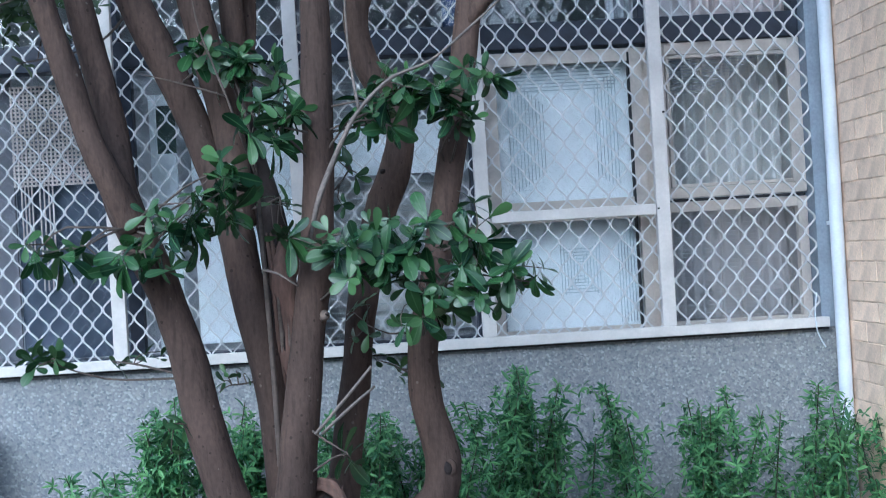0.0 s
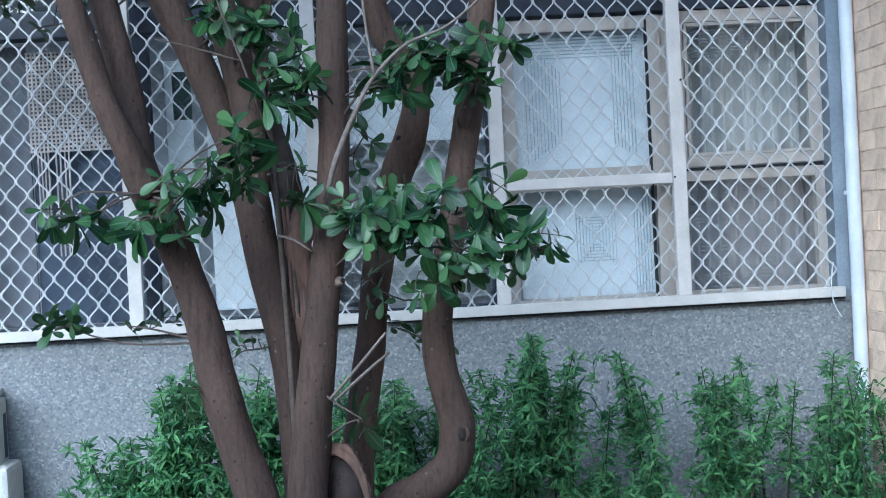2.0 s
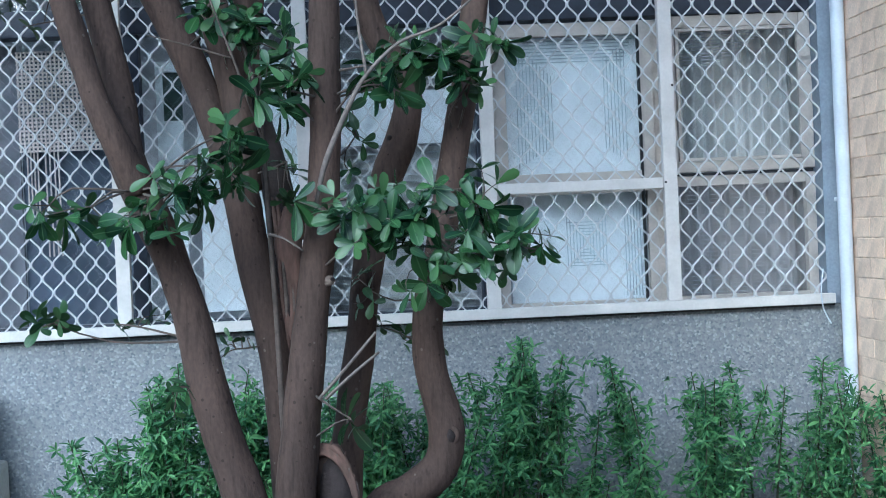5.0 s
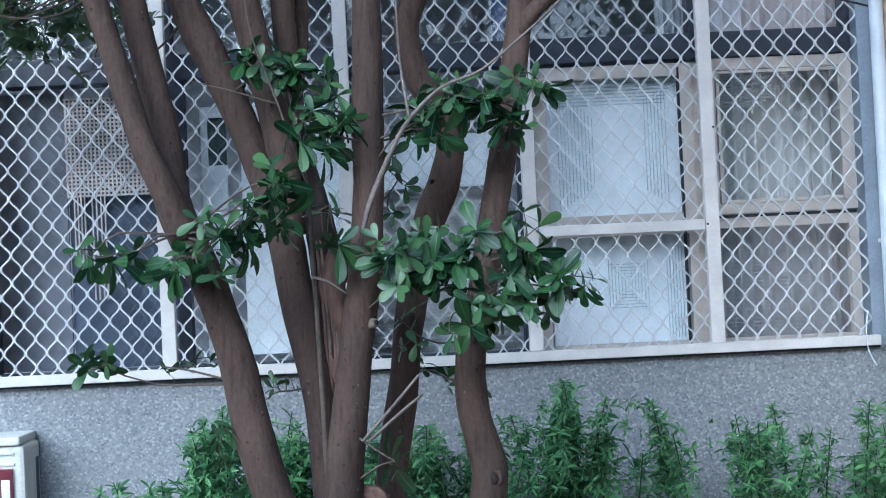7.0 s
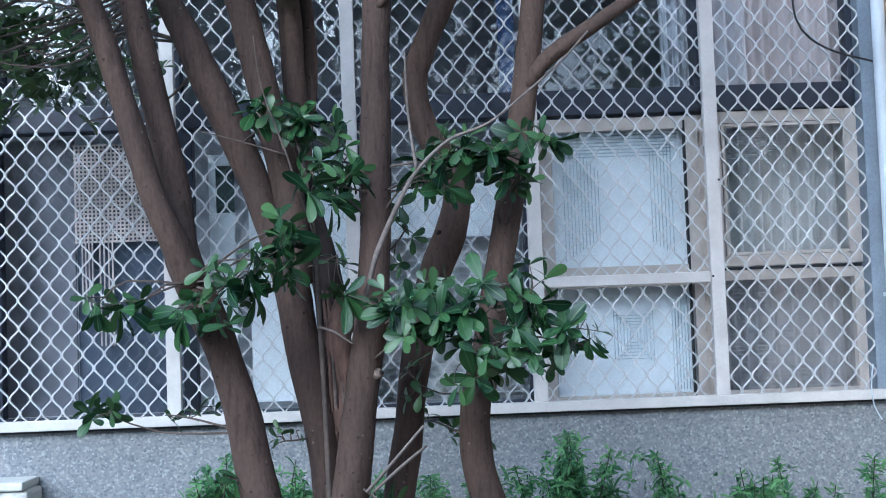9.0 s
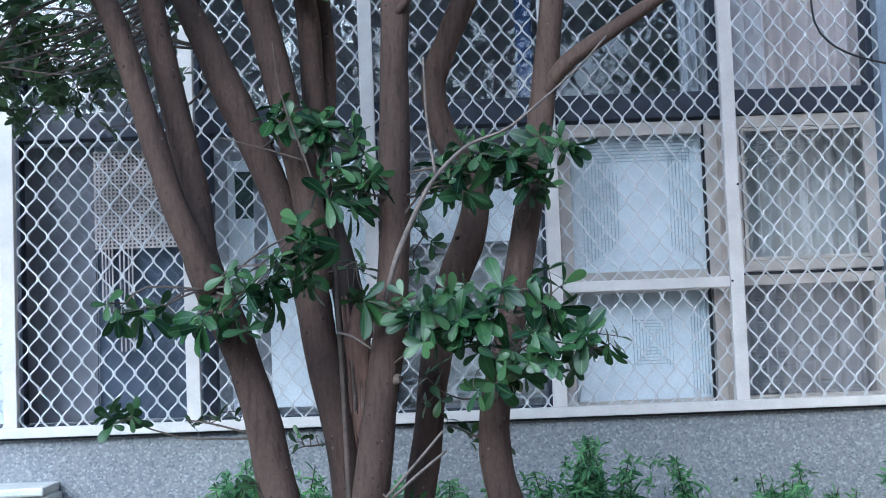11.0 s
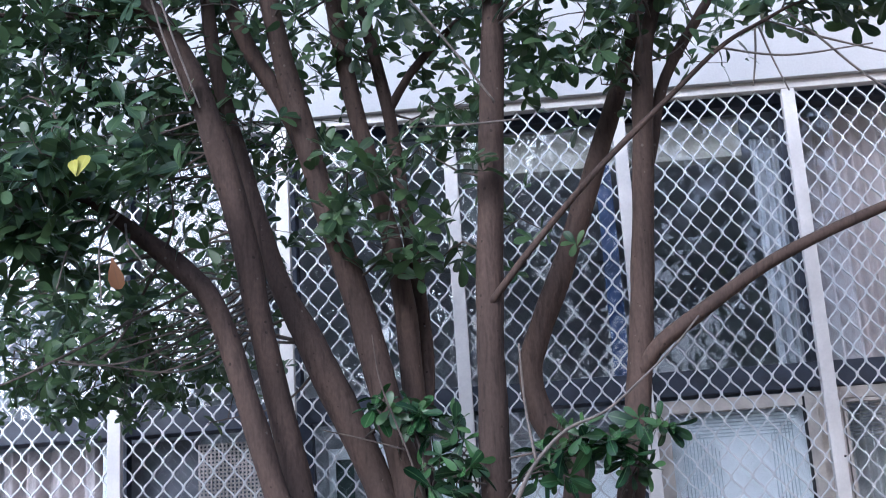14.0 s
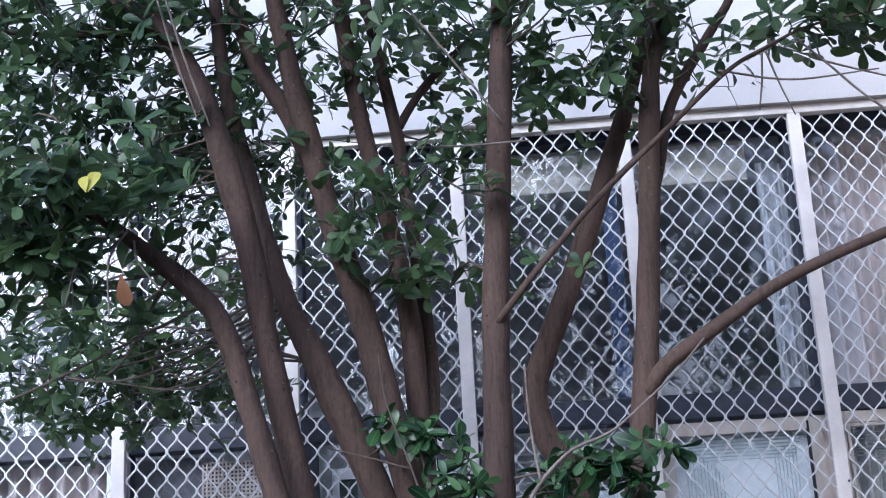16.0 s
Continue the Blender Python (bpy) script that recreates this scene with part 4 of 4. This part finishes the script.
# centre, spread, number of twig ends, leaves on each
NEAR_TUFTS = (
    ((-0.81, -1.74, 1.50), (0.07, 0.05, 0.04), 4, 7), ((-0.88, -1.74, 1.45), (0.06, 0.05, 0.035), 4, 6), ((-0.76, -1.70, 1.545), (0.05, 0.04, 0.03), 3, 6),
    ((-1.02, -1.70, 1.46), (0.06, 0.04, 0.03), 2, 5), ((-0.63, -1.70, 1.71), (0.06, 0.04, 0.05), 4, 6), ((-0.73, -1.68, 1.61), (0.06, 0.04, 0.03), 3, 6),
    ((-0.43, -1.74, 1.42), (0.08, 0.05, 0.05), 5, 6), ((-0.33, -1.74, 1.425), (0.08, 0.06, 0.05), 5, 6), ((-0.25, -1.74, 1.35), (0.09, 0.06, 0.05), 5, 6),
    ((-0.18, -1.74, 1.44), (0.06, 0.05, 0.05), 4, 6), ((-0.10, -1.74, 1.37), (0.04, 0.03, 0.03), 3, 5), ((-0.055, -1.74, 1.335), (0.02, 0.03, 0.015), 1, 6), ((-0.37, -1.66, 1.71), (0.03, 0.03, 0.02), 2, 5),
    ((-0.28, -1.70, 1.29), (0.07, 0.05, 0.03), 3, 6), ((-0.33, -1.65, 1.76), (0.07, 0.05, 0.03), 4, 6), ((-0.23, -1.65, 1.775), (0.07, 0.05, 0.03), 4, 6),
    ((-0.66, -1.56, 1.86), (0.06, 0.05, 0.03), 4, 6), ((-0.59, -1.55, 1.80), (0.05, 0.05, 0.05), 3, 6), ((-0.724, -1.58, 1.879), (0.04, 0.05, 0.02), 2, 6), ((-0.475, -1.68, 0.985), (0.02, 0.03, 0.015), 1, 5), ((-0.13, -1.65, 1.805), (0.04, 0.04, 0.02), 2, 5), ((-0.18, -1.65, 1.72), (0.04, 0.04, 0.03), 2, 5),
)
CROWN_TUFTS = (
    # low twigs
    ((-1.15, -1.50, 1.215), (0.07, 0.05, 0.02), 5, 5, 0.055), ((-1.0, -1.50, 1.205), (0.07, 0.05, 0.02), 4, 4, 0.04), 
    ((-0.37, -1.34, 1.15), (0.06, 0.06, 0.05), 6, 4, 0.045), ((-0.60, -1.52, 1.56), (0.03, 0.05, 0.10), 5, 5, 0.055), ((-0.42, -1.4, 1.25), (0.05, 0.04, 0.05), 4, 4, 0.045),
    ((-0.87, -1.62, 1.07), (0.03, 0.04, 0.06), 4, 4, 0.045), ((-0.73, -1.56, 1.14), (0.05, 0.04, 0.05), 5, 3, 0.035), ((-0.72, -1.4, 1.80), (0.05, 0.05, 0.05), 4, 4, 0.045),
    ((-1.12, -1.6, 1.48), (0.06, 0.05, 0.03), 3, 4, 0.055), ((-0.44, -1.45, 1.62), (0.03, 0.03, 0.08), 5, 4, 0.05),
    # hanging spray beside the outer stem
    ((-1.46, -1.88, 2.42), (0.15, 0.16, 0.11), 44, 6, 0.07), ((-1.34, -1.86, 2.43), (0.12, 0.14, 0.08), 24, 6, 0.065), ((-1.47, -1.78, 2.28), (0.14, 0.16, 0.10), 40, 6, 0.065),
    ((-1.62, -1.8, 2.33), (0.12, 0.16, 0.14), 40, 6, 0.07), ((-1.25, -1.8, 2.50), (0.05, 0.10, 0.05), 6, 6, 0.07),
    ((-1.80, -0.85, 2.30), (0.34, 0.22, 0.15), 250, 6, 0.045), ((-1.50, -0.85, 2.20), (0.20, 0.2, 0.11), 70, 6, 0.05), ((-1.66, -0.85, 2.13), (0.22, 0.2, 0.07), 50, 6, 0.05), ((-1.25, -1.1, 2.45), (0.20, 0.2, 0.14), 36, 6, 0.055),
    # middle of the crown
    ((-0.82, -1.55, 2.49), (0.09, 0.12, 0.08), 11, 6, 0.065), ((-0.63, -1.6, 2.52), (0.12, 0.10, 0.07), 13, 6, 0.065), ((-0.73, -1.5, 2.36), (0.16, 0.12, 0.10), 15, 6, 0.065),
    ((-0.60, -1.45, 2.28), (0.12, 0.1, 0.08), 12, 5, 0.065), ((-0.40, -1.5, 2.35), (0.08, 0.1, 0.10), 10, 5, 0.05), ((-0.95, -1.3, 2.65), (0.16, 0.15, 0.08), 16, 5, 0.055),
    # top of the crown
    ((-1.65, -1.45, 2.98), (0.30, 0.32, 0.18), 260, 7, 0.055), ((-1.62, -1.2, 2.70), (0.30, 0.3, 0.12), 130, 6, 0.05), ((-1.30, -1.25, 3.08), (0.30, 0.3, 0.18), 160, 6, 0.055), ((-1.25, -1.0, 2.80), (0.30, 0.2, 0.10), 50, 6, 0.045), ((-0.92, -1.25, 3.08), (0.26, 0.3, 0.16), 58, 6, 0.06),
    ((-0.60, -1.3, 3.00), (0.18, 0.3, 0.14), 46, 6, 0.06), ((-0.62, -1.2, 2.78), (0.14, 0.2, 0.10), 16, 5, 0.06), ((-1.25, -1.1, 2.72), (0.24, 0.2, 0.10), 26, 5, 0.055),
    ((-0.25, -1.5, 2.92), (0.16, 0.2, 0.09), 44, 6, 0.06), ((-0.05, -1.5, 2.92), (0.14, 0.2, 0.09), 44, 6, 0.06), ((-0.20, -1.5, 2.74), (0.15, 0.15, 0.06), 26, 6, 0.06), ((-0.42, -1.35, 2.86), (0.10, 0.2, 0.12), 22, 6, 0.055), ((0.05, -1.5, 2.78), (0.12, 0.15, 0.05), 8, 5, 0.06),
    ((0.33, -1.5, 2.865), (0.12, 0.10, 0.04), 18, 7, 0.08), ((0.52, -1.45, 2.90), (0.10, 0.10, 0.04), 8, 6, 0.065),
    ((-0.75, -1.25, 3.0), (0.20, 0.2, 0.10), 24, 6, 0.06), ((0.62, -1.5, 2.93), (0.16, 0.12, 0.06), 22, 6, 0.07),
    # above the view: unseen leaves, added to shade stems and darken pane reflections
    ((0.7, -1.9, 3.55), (0.6, 0.5, 0.28), 130, 6, 0.075), ((0.2, -2.7, 3.7), (0.8, 0.5, 0.35), 150, 6, 0.08), ((-1.1, -2.6, 3.6), (0.7, 0.5, 0.35), 120, 6, 0.08), ((0.9, -2.9, 3.3), (0.5, 0.4, 0.3), 70, 6, 0.08),
    ((-1.3, -1.5, 3.5), (0.5, 0.45, 0.25), 90, 6, 0.07), ((-0.6, -1.4, 3.5), (0.5, 0.45, 0.25), 90, 6, 0.07), ((0.1, -1.45, 3.35), (0.4, 0.4, 0.25), 60, 6, 0.07), ((-0.6, -1.4, 3.85), (0.5, 0.4, 0.2), 50, 6, 0.07),
)


def build_tree():
    rng = random.Random(4)
    tree = thing("multi_stem_tree", (0, 0, 0))
    anchors = []
    for i, (name, pts, mat) in enumerate(STEMS):
        limb(name, pts, mat, tree, "pale grey dead branch" if mat is BARK_GREY else "", 18 if pts[1][3] > 0.02 else 8, i)
        if name in ("stem", "branch"):
            anchors += [q for q in spline(pts, 0.06) if q[2] > 0.9]
    anchors = np.array(anchors)
    # torn strip of reddish bark and the sawn stub at the base
    limb("torn_bark", [(-0.605, -1.475, 1.02, 0.020), (-0.602, -1.485, 1.2, 0.030), (-0.600, -1.482, 1.34, 0.032), (-0.598, -1.47, 1.42, 0.026), (-0.60, -1.45, 1.47, 0.010)], BARK_RED, tree, "torn reddish-brown bark", 18, 31, 0.45)
    for k in range(6):
        x = -0.632 + 0.011 * k
        limb("splinter", [(x, -1.485, 1.38, 0.007), (x + rng.uniform(-0.006, 0.006), -1.485, 1.44, 0.006), (x + rng.uniform(-0.01, 0.01), -1.48, 1.465 + rng.uniform(0, 0.04), 0.002)], (BARK_RED, CUT_WOOD)[k == 3], tree, "", 6, 40 + k, 0.3)
    for k in range(12):
        x = -0.640 + 0.0062 * k + rng.uniform(-0.002, 0.002)
        z0, z1 = 1.0 + rng.uniform(0, 0.12), 1.30 + rng.uniform(-0.08, 0.13)
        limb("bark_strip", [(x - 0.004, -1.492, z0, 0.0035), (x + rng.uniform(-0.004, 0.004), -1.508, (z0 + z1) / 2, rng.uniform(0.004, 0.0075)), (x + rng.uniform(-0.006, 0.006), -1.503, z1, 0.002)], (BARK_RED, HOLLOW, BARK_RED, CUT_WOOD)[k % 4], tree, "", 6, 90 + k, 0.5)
    # solid dark limb; its colour paints the shade between the stems
    limb("cavity_shade", [(-0.622, -1.43, 1.40, 0.026), (-0.628, -1.42, 1.47, 0.034), (-0.640, -1.39, 1.56, 0.031), (-0.665, -1.345, 1.68, 0.022), (-0.675, -1.33, 1.78, 0.012)], HOLLOW, tree, "dark lump drawn as the shade between the stems", 12, 37, 0.2)
    limb("stub", [(-0.50, -1.5, 0.45, 0.07), (-0.515, -1.52, 0.74, 0.055), (-0.53, -1.535, 0.84, 0.047), (-0.545, -1.54, 0.90, 0.036)], BARK, tree, "", 16, 33, 0.12)
    # solid dark limb in front of the stub, coloured as its shaded inside
    limb("hollow_shade", [(-0.512, -1.565, 0.60, 0.042), (-0.515, -1.57, 0.76, 0.041), (-0.522, -1.565, 0.85, 0.034), (-0.53, -1.555, 0.895, 0.018)], HOLLOW, tree, "dark lump drawn as the stub's shaded opening", 14, 34, 0.1)
    rim = [(-0.466, -1.565, 0.64), (-0.468, -1.575, 0.71), (-0.470, -1.583, 0.765), (-0.474, -1.588, 0.805), (-0.481, -1.592, 0.838), (-0.490, -1.594, 0.864), (-0.501, -1.595, 0.884), (-0.515, -1.594, 0.899), (-0.533, -1.588, 0.908), (-0.552, -1.577, 0.906)]
    edge = [(x, y, z, 0.006 + 0.0008 * k) for k, (x, y, z) in enumerate(rim)]
    limb("torn_rim", edge, BARK_RED, tree, "weathered torn wood rim", 12, 70, 0.9)
    for k in range(7):
        x, y, z, r = edge[k + 2]
        limb("splinter", [(x, y, z - 0.01, 0.005), (x + 0.004, y - 0.002, z + 0.006, 0.004), (x + rng.uniform(-0.004, 0.010), y, z + rng.uniform(0.014, 0.028), 0.0012)], (BARK_RED, CUT_WOOD)[k % 2], tree, "", 6, 110 + k, 0.4)
    for k, (x, y, z) in enumerate(((-0.93, -1.625, 1.60), (-0.80, -1.433, 1.86), (-0.36, -1.334, 1.62))):
        limb("knot", [(x, y + 0.010, z - 0.002, 0.007), (x, y + 0.004, z, 0.006), (x, y, z + 0.001, 0.003)], HOLLOW, tree, "dark knot", 8, 50 + k, 0.3)
    limb("knot_rim", [(-0.250, -1.482, 0.888, 0.006), (-0.238, -1.488, 0.900, 0.007), (-0.237, -1.488, 0.918, 0.007), (-0.247, -1.486, 0.930, 0.006)], BARK, tree, "raised callus round a knot hole", 8, 61, 0.3)
    # near-black lump; the hole's shade is only its colour
    limb("knot", [(-0.251, -1.484, 0.893, 0.007), (-0.249, -1.490, 0.908, 0.010), (-0.252, -1.484, 0.924, 0.006)], HOLLOW, tree, "dark lump drawn as a shaded knot hole", 10, 62, 0.2)
    limb("branch_scar", [(-0.522, -1.62, 1.287, 0.012), (-0.509, -1.632, 1.289, 0.011), (-0.505, -1.637, 1.29, 0.007)], CUT_WOOD, tree, "pale ring of a lost branch", 10, 58, 0.3)
    limb("knot", [(-0.507, -1.634, 1.289, 0.006), (-0.503, -1.639, 1.29, 0.005), (-0.502, -1.641, 1.29, 0.003)], HOLLOW, tree, "dark knot", 8, 59, 0.2)
    tv, tf = [], []

    def reach(a, b, r0, r1, wild):
        """A bent twig from a to b; returns its middle."""
        bend = wild * (b - a).length + 0.004
        mid = a.lerp(b, rng.uniform(0.4, 0.7)) + Vector((rng.uniform(-bend, bend), rng.uniform(-bend, bend), rng.uniform(-bend, bend)))
        tube([(*a, r0), (*mid, (r0 + r1) / 2), (*b, r1)], 5, 0.05, 0, 0, tv, tf)
        return mid

    def branchlets(c, spread, n):
        """Side twigs from the nearest limb into a clump; the points that its leaf twigs spring from."""
        joints = []
        for k in range(max(1, n // 12)):
            goal = Vector(c)
            if n >= 24:
                goal += Vector([rng.gauss(0, 0.6) * q for q in spread])
            d = np.linalg.norm(anchors[:, :3] - np.array(goal), axis=1) + 0.6 * np.maximum(0, anchors[:, 2] - goal.z)
            a = Vector(anchors[int(rng.choice(np.argsort(d)[:3]))][:3])
            thick = 0.0032 if n < 12 else 0.0042
            mid = reach(a, goal, thick, 0.0018, 0.15)
            joints += [mid.lerp(goal, 0.3), mid.lerp(goal, 0.7), goal]
        return joints

    def twig(tip, joints, r=0.0014):
        b = Vector(tip)
        a = min(joints, key=lambda q: (q - b).length)
        return (b - reach(a, b, r * 1.3, r * 0.6, 0.2)).normalized()

    shapes = [full_leaf(0.078, 0.031, 0.55, 0.16, 0.1), full_leaf(0.070, 0.029, 0.40, 0.32, -0.15), full_leaf(0.062, 0.027, 0.7, 0.22, 0.2), full_leaf(0.084, 0.033, 0.45, 0.25, -0.1), full_leaf(0.072, 0.028, 0.6, 0.08, 0.0)]
    near = []
    for s in shapes:
        me = raw_mesh("leaf", *s)
        me.materials.append(LEAF)
        me.polygons.foreach_set("use_smooth", [True] * len(me.polygons))
        near.append(me)
    for c, spread, n, count in NEAR_TUFTS:
        joints = branchlets(c, spread, n)
        for _ in range(n):
            tip = [c[i] + rng.gauss(0, 0.6) * spread[i] for i in range(3)]
            axis = twig(tip, joints, 0.0017)
            axis = axis * 0.7 + Vector((rng.uniform(-0.9, 0.9), rng.uniform(-0.8, 0.2), rng.uniform(-0.3, 0.7)))
            for m in whorl(rng, tip, axis, count, (25, 100), 0.42):
                ob = link("leaf", rng.choice(near), None, tree)
                ob.matrix_basis = m
    soup, young = Soup(), Soup()
    sets = {}
    fill = tuple((c, (s[0] * 1.1, s[1], s[2] * 1.1), int(n * 1.6), 5, 0.048) for c, s, n, k in NEAR_TUFTS)
    for c, spread, n, count, size in CROWN_TUFTS + fill:
        pile = young if c[2] < 2.0 else soup
        joints = branchlets(c, spread, n)
        if size not in sets:
            sets[size] = [leaf_shape(size * k, size * w, fo, dr) for k, w, fo, dr in ((1.1, 0.46, 0.2, 0.12), (0.9, 0.44, 0.25, 0.3), (1.0, 0.40, 0.15, 0.2))]
        for j in range(n):
            tip = [c[i] + max(-1.7, min(1.7, rng.gauss(0, 0.75))) * spread[i] for i in range(3)]
            axis = twig(tip, joints) if j % 4 == 0 or n < 8 else Vector((rng.uniform(-1, 1), rng.uniform(-1, 0.6), 0.3))
            axis = axis * 0.6 + Vector((rng.uniform(-0.5, 0.5), rng.uniform(-0.6, 0.1), rng.uniform(0.0, 0.5)))
            for m in whorl(rng, tip, axis, count + rng.randint(-1, 1), (35, 95)):
                pile.add(rng.choice(sets[size]), m)
    small = link("small_leaves", young.mesh("small_leaves"), LEAF_SMALL, tree, "small dark green leaves on low twigs", True)
    small["kind"] = "stuff"
    crown = link("crown", soup.mesh("crown"), LEAF_CROWN, tree, "dense dark green glossy leaves", True)
    crown["kind"] = "stuff"
    tw = link("twig", raw_mesh("twig", tv, tf), TWIG, tree, "fine brown twigs")
    tw["kind"] = "stuff"
    for name, at, mat, lab, ang, size in (("yellow_leaf", (-1.317, -2.08, 2.345), LEAF_YELLOW, "yellowed leaf", 14, 0.056), ("yellow_leaf", (-1.319, -2.085, 2.343), LEAF_YELLOW, "yellowed leaf", -16, 0.046), ("withered_leaf", (-1.30, -1.9, 2.215), LEAF_BROWN, "withered brown leaf", 172, 0.07)):
        v, f, uv = leaf_shape(size, size * 0.52, 0.3, 0.2)
        ob = link(name, raw_mesh(name, v, f, uv), mat, tree, lab, True)
        ob.matrix_basis = Matrix.Translation(at) @ Matrix.Rotation(radians(ang), 4, "Y") @ Matrix.Rotation(radians(80), 4, "X")
    tagged(tree, "multi-stemmed brown-barked tree with glossy dark green leaves", "tree")


def build_yard():
    # unseen wall, added to cut low sky light on the right
    w = part("wall_unseen_east", box(7.0, 7.2, -20.0, 0.2, -0.05, 6.2), PEBBLE)
    tagged(w, "unseen plain grey wall added to block low sky from the side", "wall", kind="structure")
    # unseen wall behind the camera, added so the lower panes reflect dark
    w = part("wall_unseen_back", box(-22, 22, -20.2, -20.0, -0.05, 5.4), PEBBLE)
    tagged(w, "unseen plain grey wall added to darken window reflections", "wall", kind="structure")
    for k, (x, y, h) in enumerate(((-17.5, -14.0, 6.4), (-14.0, -14.6, 6.6), (-10.4, -14.2, 6.8), (-8.6, -17.0, 7.4), (-6.8, -15.0, 6.2), (-5.1, -17.2, 6.6), (-1.8, -17.0, 6.4), (-3.4, -14.2, 5.8), (-0.2, -15.2, 6.0), (3.0, -14.4, 5.6), (6.4, -15.0, 5.4))):
        rng = random.Random(60 + k)
        t = thing("yard_tree", (x, y, 0))
        limb("trunk", [(0, 0, -0.05, 0.14), (0.05, 0, 1.2, 0.10), (0, 0.1, 2.4, 0.08), (0.1, 0, h * 0.8, 0.03)], BARK, t)
        for j in range(6):
            a = j * 1.05 + rng.uniform(0, 0.4)
            limb("branch", [(0.02, 0, 1.5 + 0.25 * j, 0.05), (0.6 * math.cos(a), 0.6 * math.sin(a), 2.2 + 0.3 * j, 0.03), (1.3 * math.cos(a), 1.2 * math.sin(a), 2.8 + 0.3 * j, 0.01)], BARK, t, "", 8, j)
        soup = Soup()
        shapes = [leaf_shape(0.17, 0.075, 0.2, 0.2), leaf_shape(0.14, 0.06, 0.2, 0.3)]
        for _ in range(620):
            a, r = rng.uniform(0, 6.28), math.sqrt(rng.random())
            zz = rng.uniform(-1, 1)
            wide = math.sqrt(max(0.05, 1 - zz * zz)) * (1 + 0.25 * noise.noise(Vector((a * 2, zz * 3, k))))
            tip = (1.7 * r * wide * math.cos(a), 1.5 * r * wide * math.sin(a), h * 0.55 + zz * h * 0.43)
            for m in whorl(rng, tip, (math.cos(a), math.sin(a), 0.3), 6, (30, 100)):
                soup.add(rng.choice(shapes), m)
        c = link("crown", soup.mesh("crown"), LEAF_CROWN, t, "dark green leaves")
        c["kind"] = "stuff"
        tagged(t, "dark green leafy tree across the yard", "tree", "trees across the yard")


build_ground()
build_yard()
build_shell()
build_windows()
build_behind_glass()
build_grille()
build_pipe()
build_box()
build_cables()
build_hedge()
build_tree()


# ---- tiled pier, its pieces last ----
def build_pier():
    pier = part("wall_pier", box(PIER_X, 2.4, -1.6, 0.22, -0.05, 6.2), GROUT)
    tagged(pier, "pier faced with buff glazed tiles in running bond", "wall", kind="structure")
    me = None
    rng = random.Random(8)
    row, length = 0.068, 0.235
    for j in range(66):
        z = 0.25 + j * row
        for i in range(4):
            y = 0.02 - length * (i + 0.5 * (1 + j % 2)) + 0.117
            if me is None:
                ob = part("tile", box(-0.004, 0.004, -0.1145, 0.1145, -0.0315, 0.0315, 0.0015), TILE, pier)
                me = ob.data
            else:
                ob = link("tile", me, None, pier)
            ob.location = (PIER_X + 0.0015 - rng.uniform(0, 0.0012), y - 0.117, z)
            ob.rotation_euler = (rng.uniform(-0.006, 0.006), rng.uniform(-0.006, 0.006), rng.uniform(-0.004, 0.004))


build_pier()
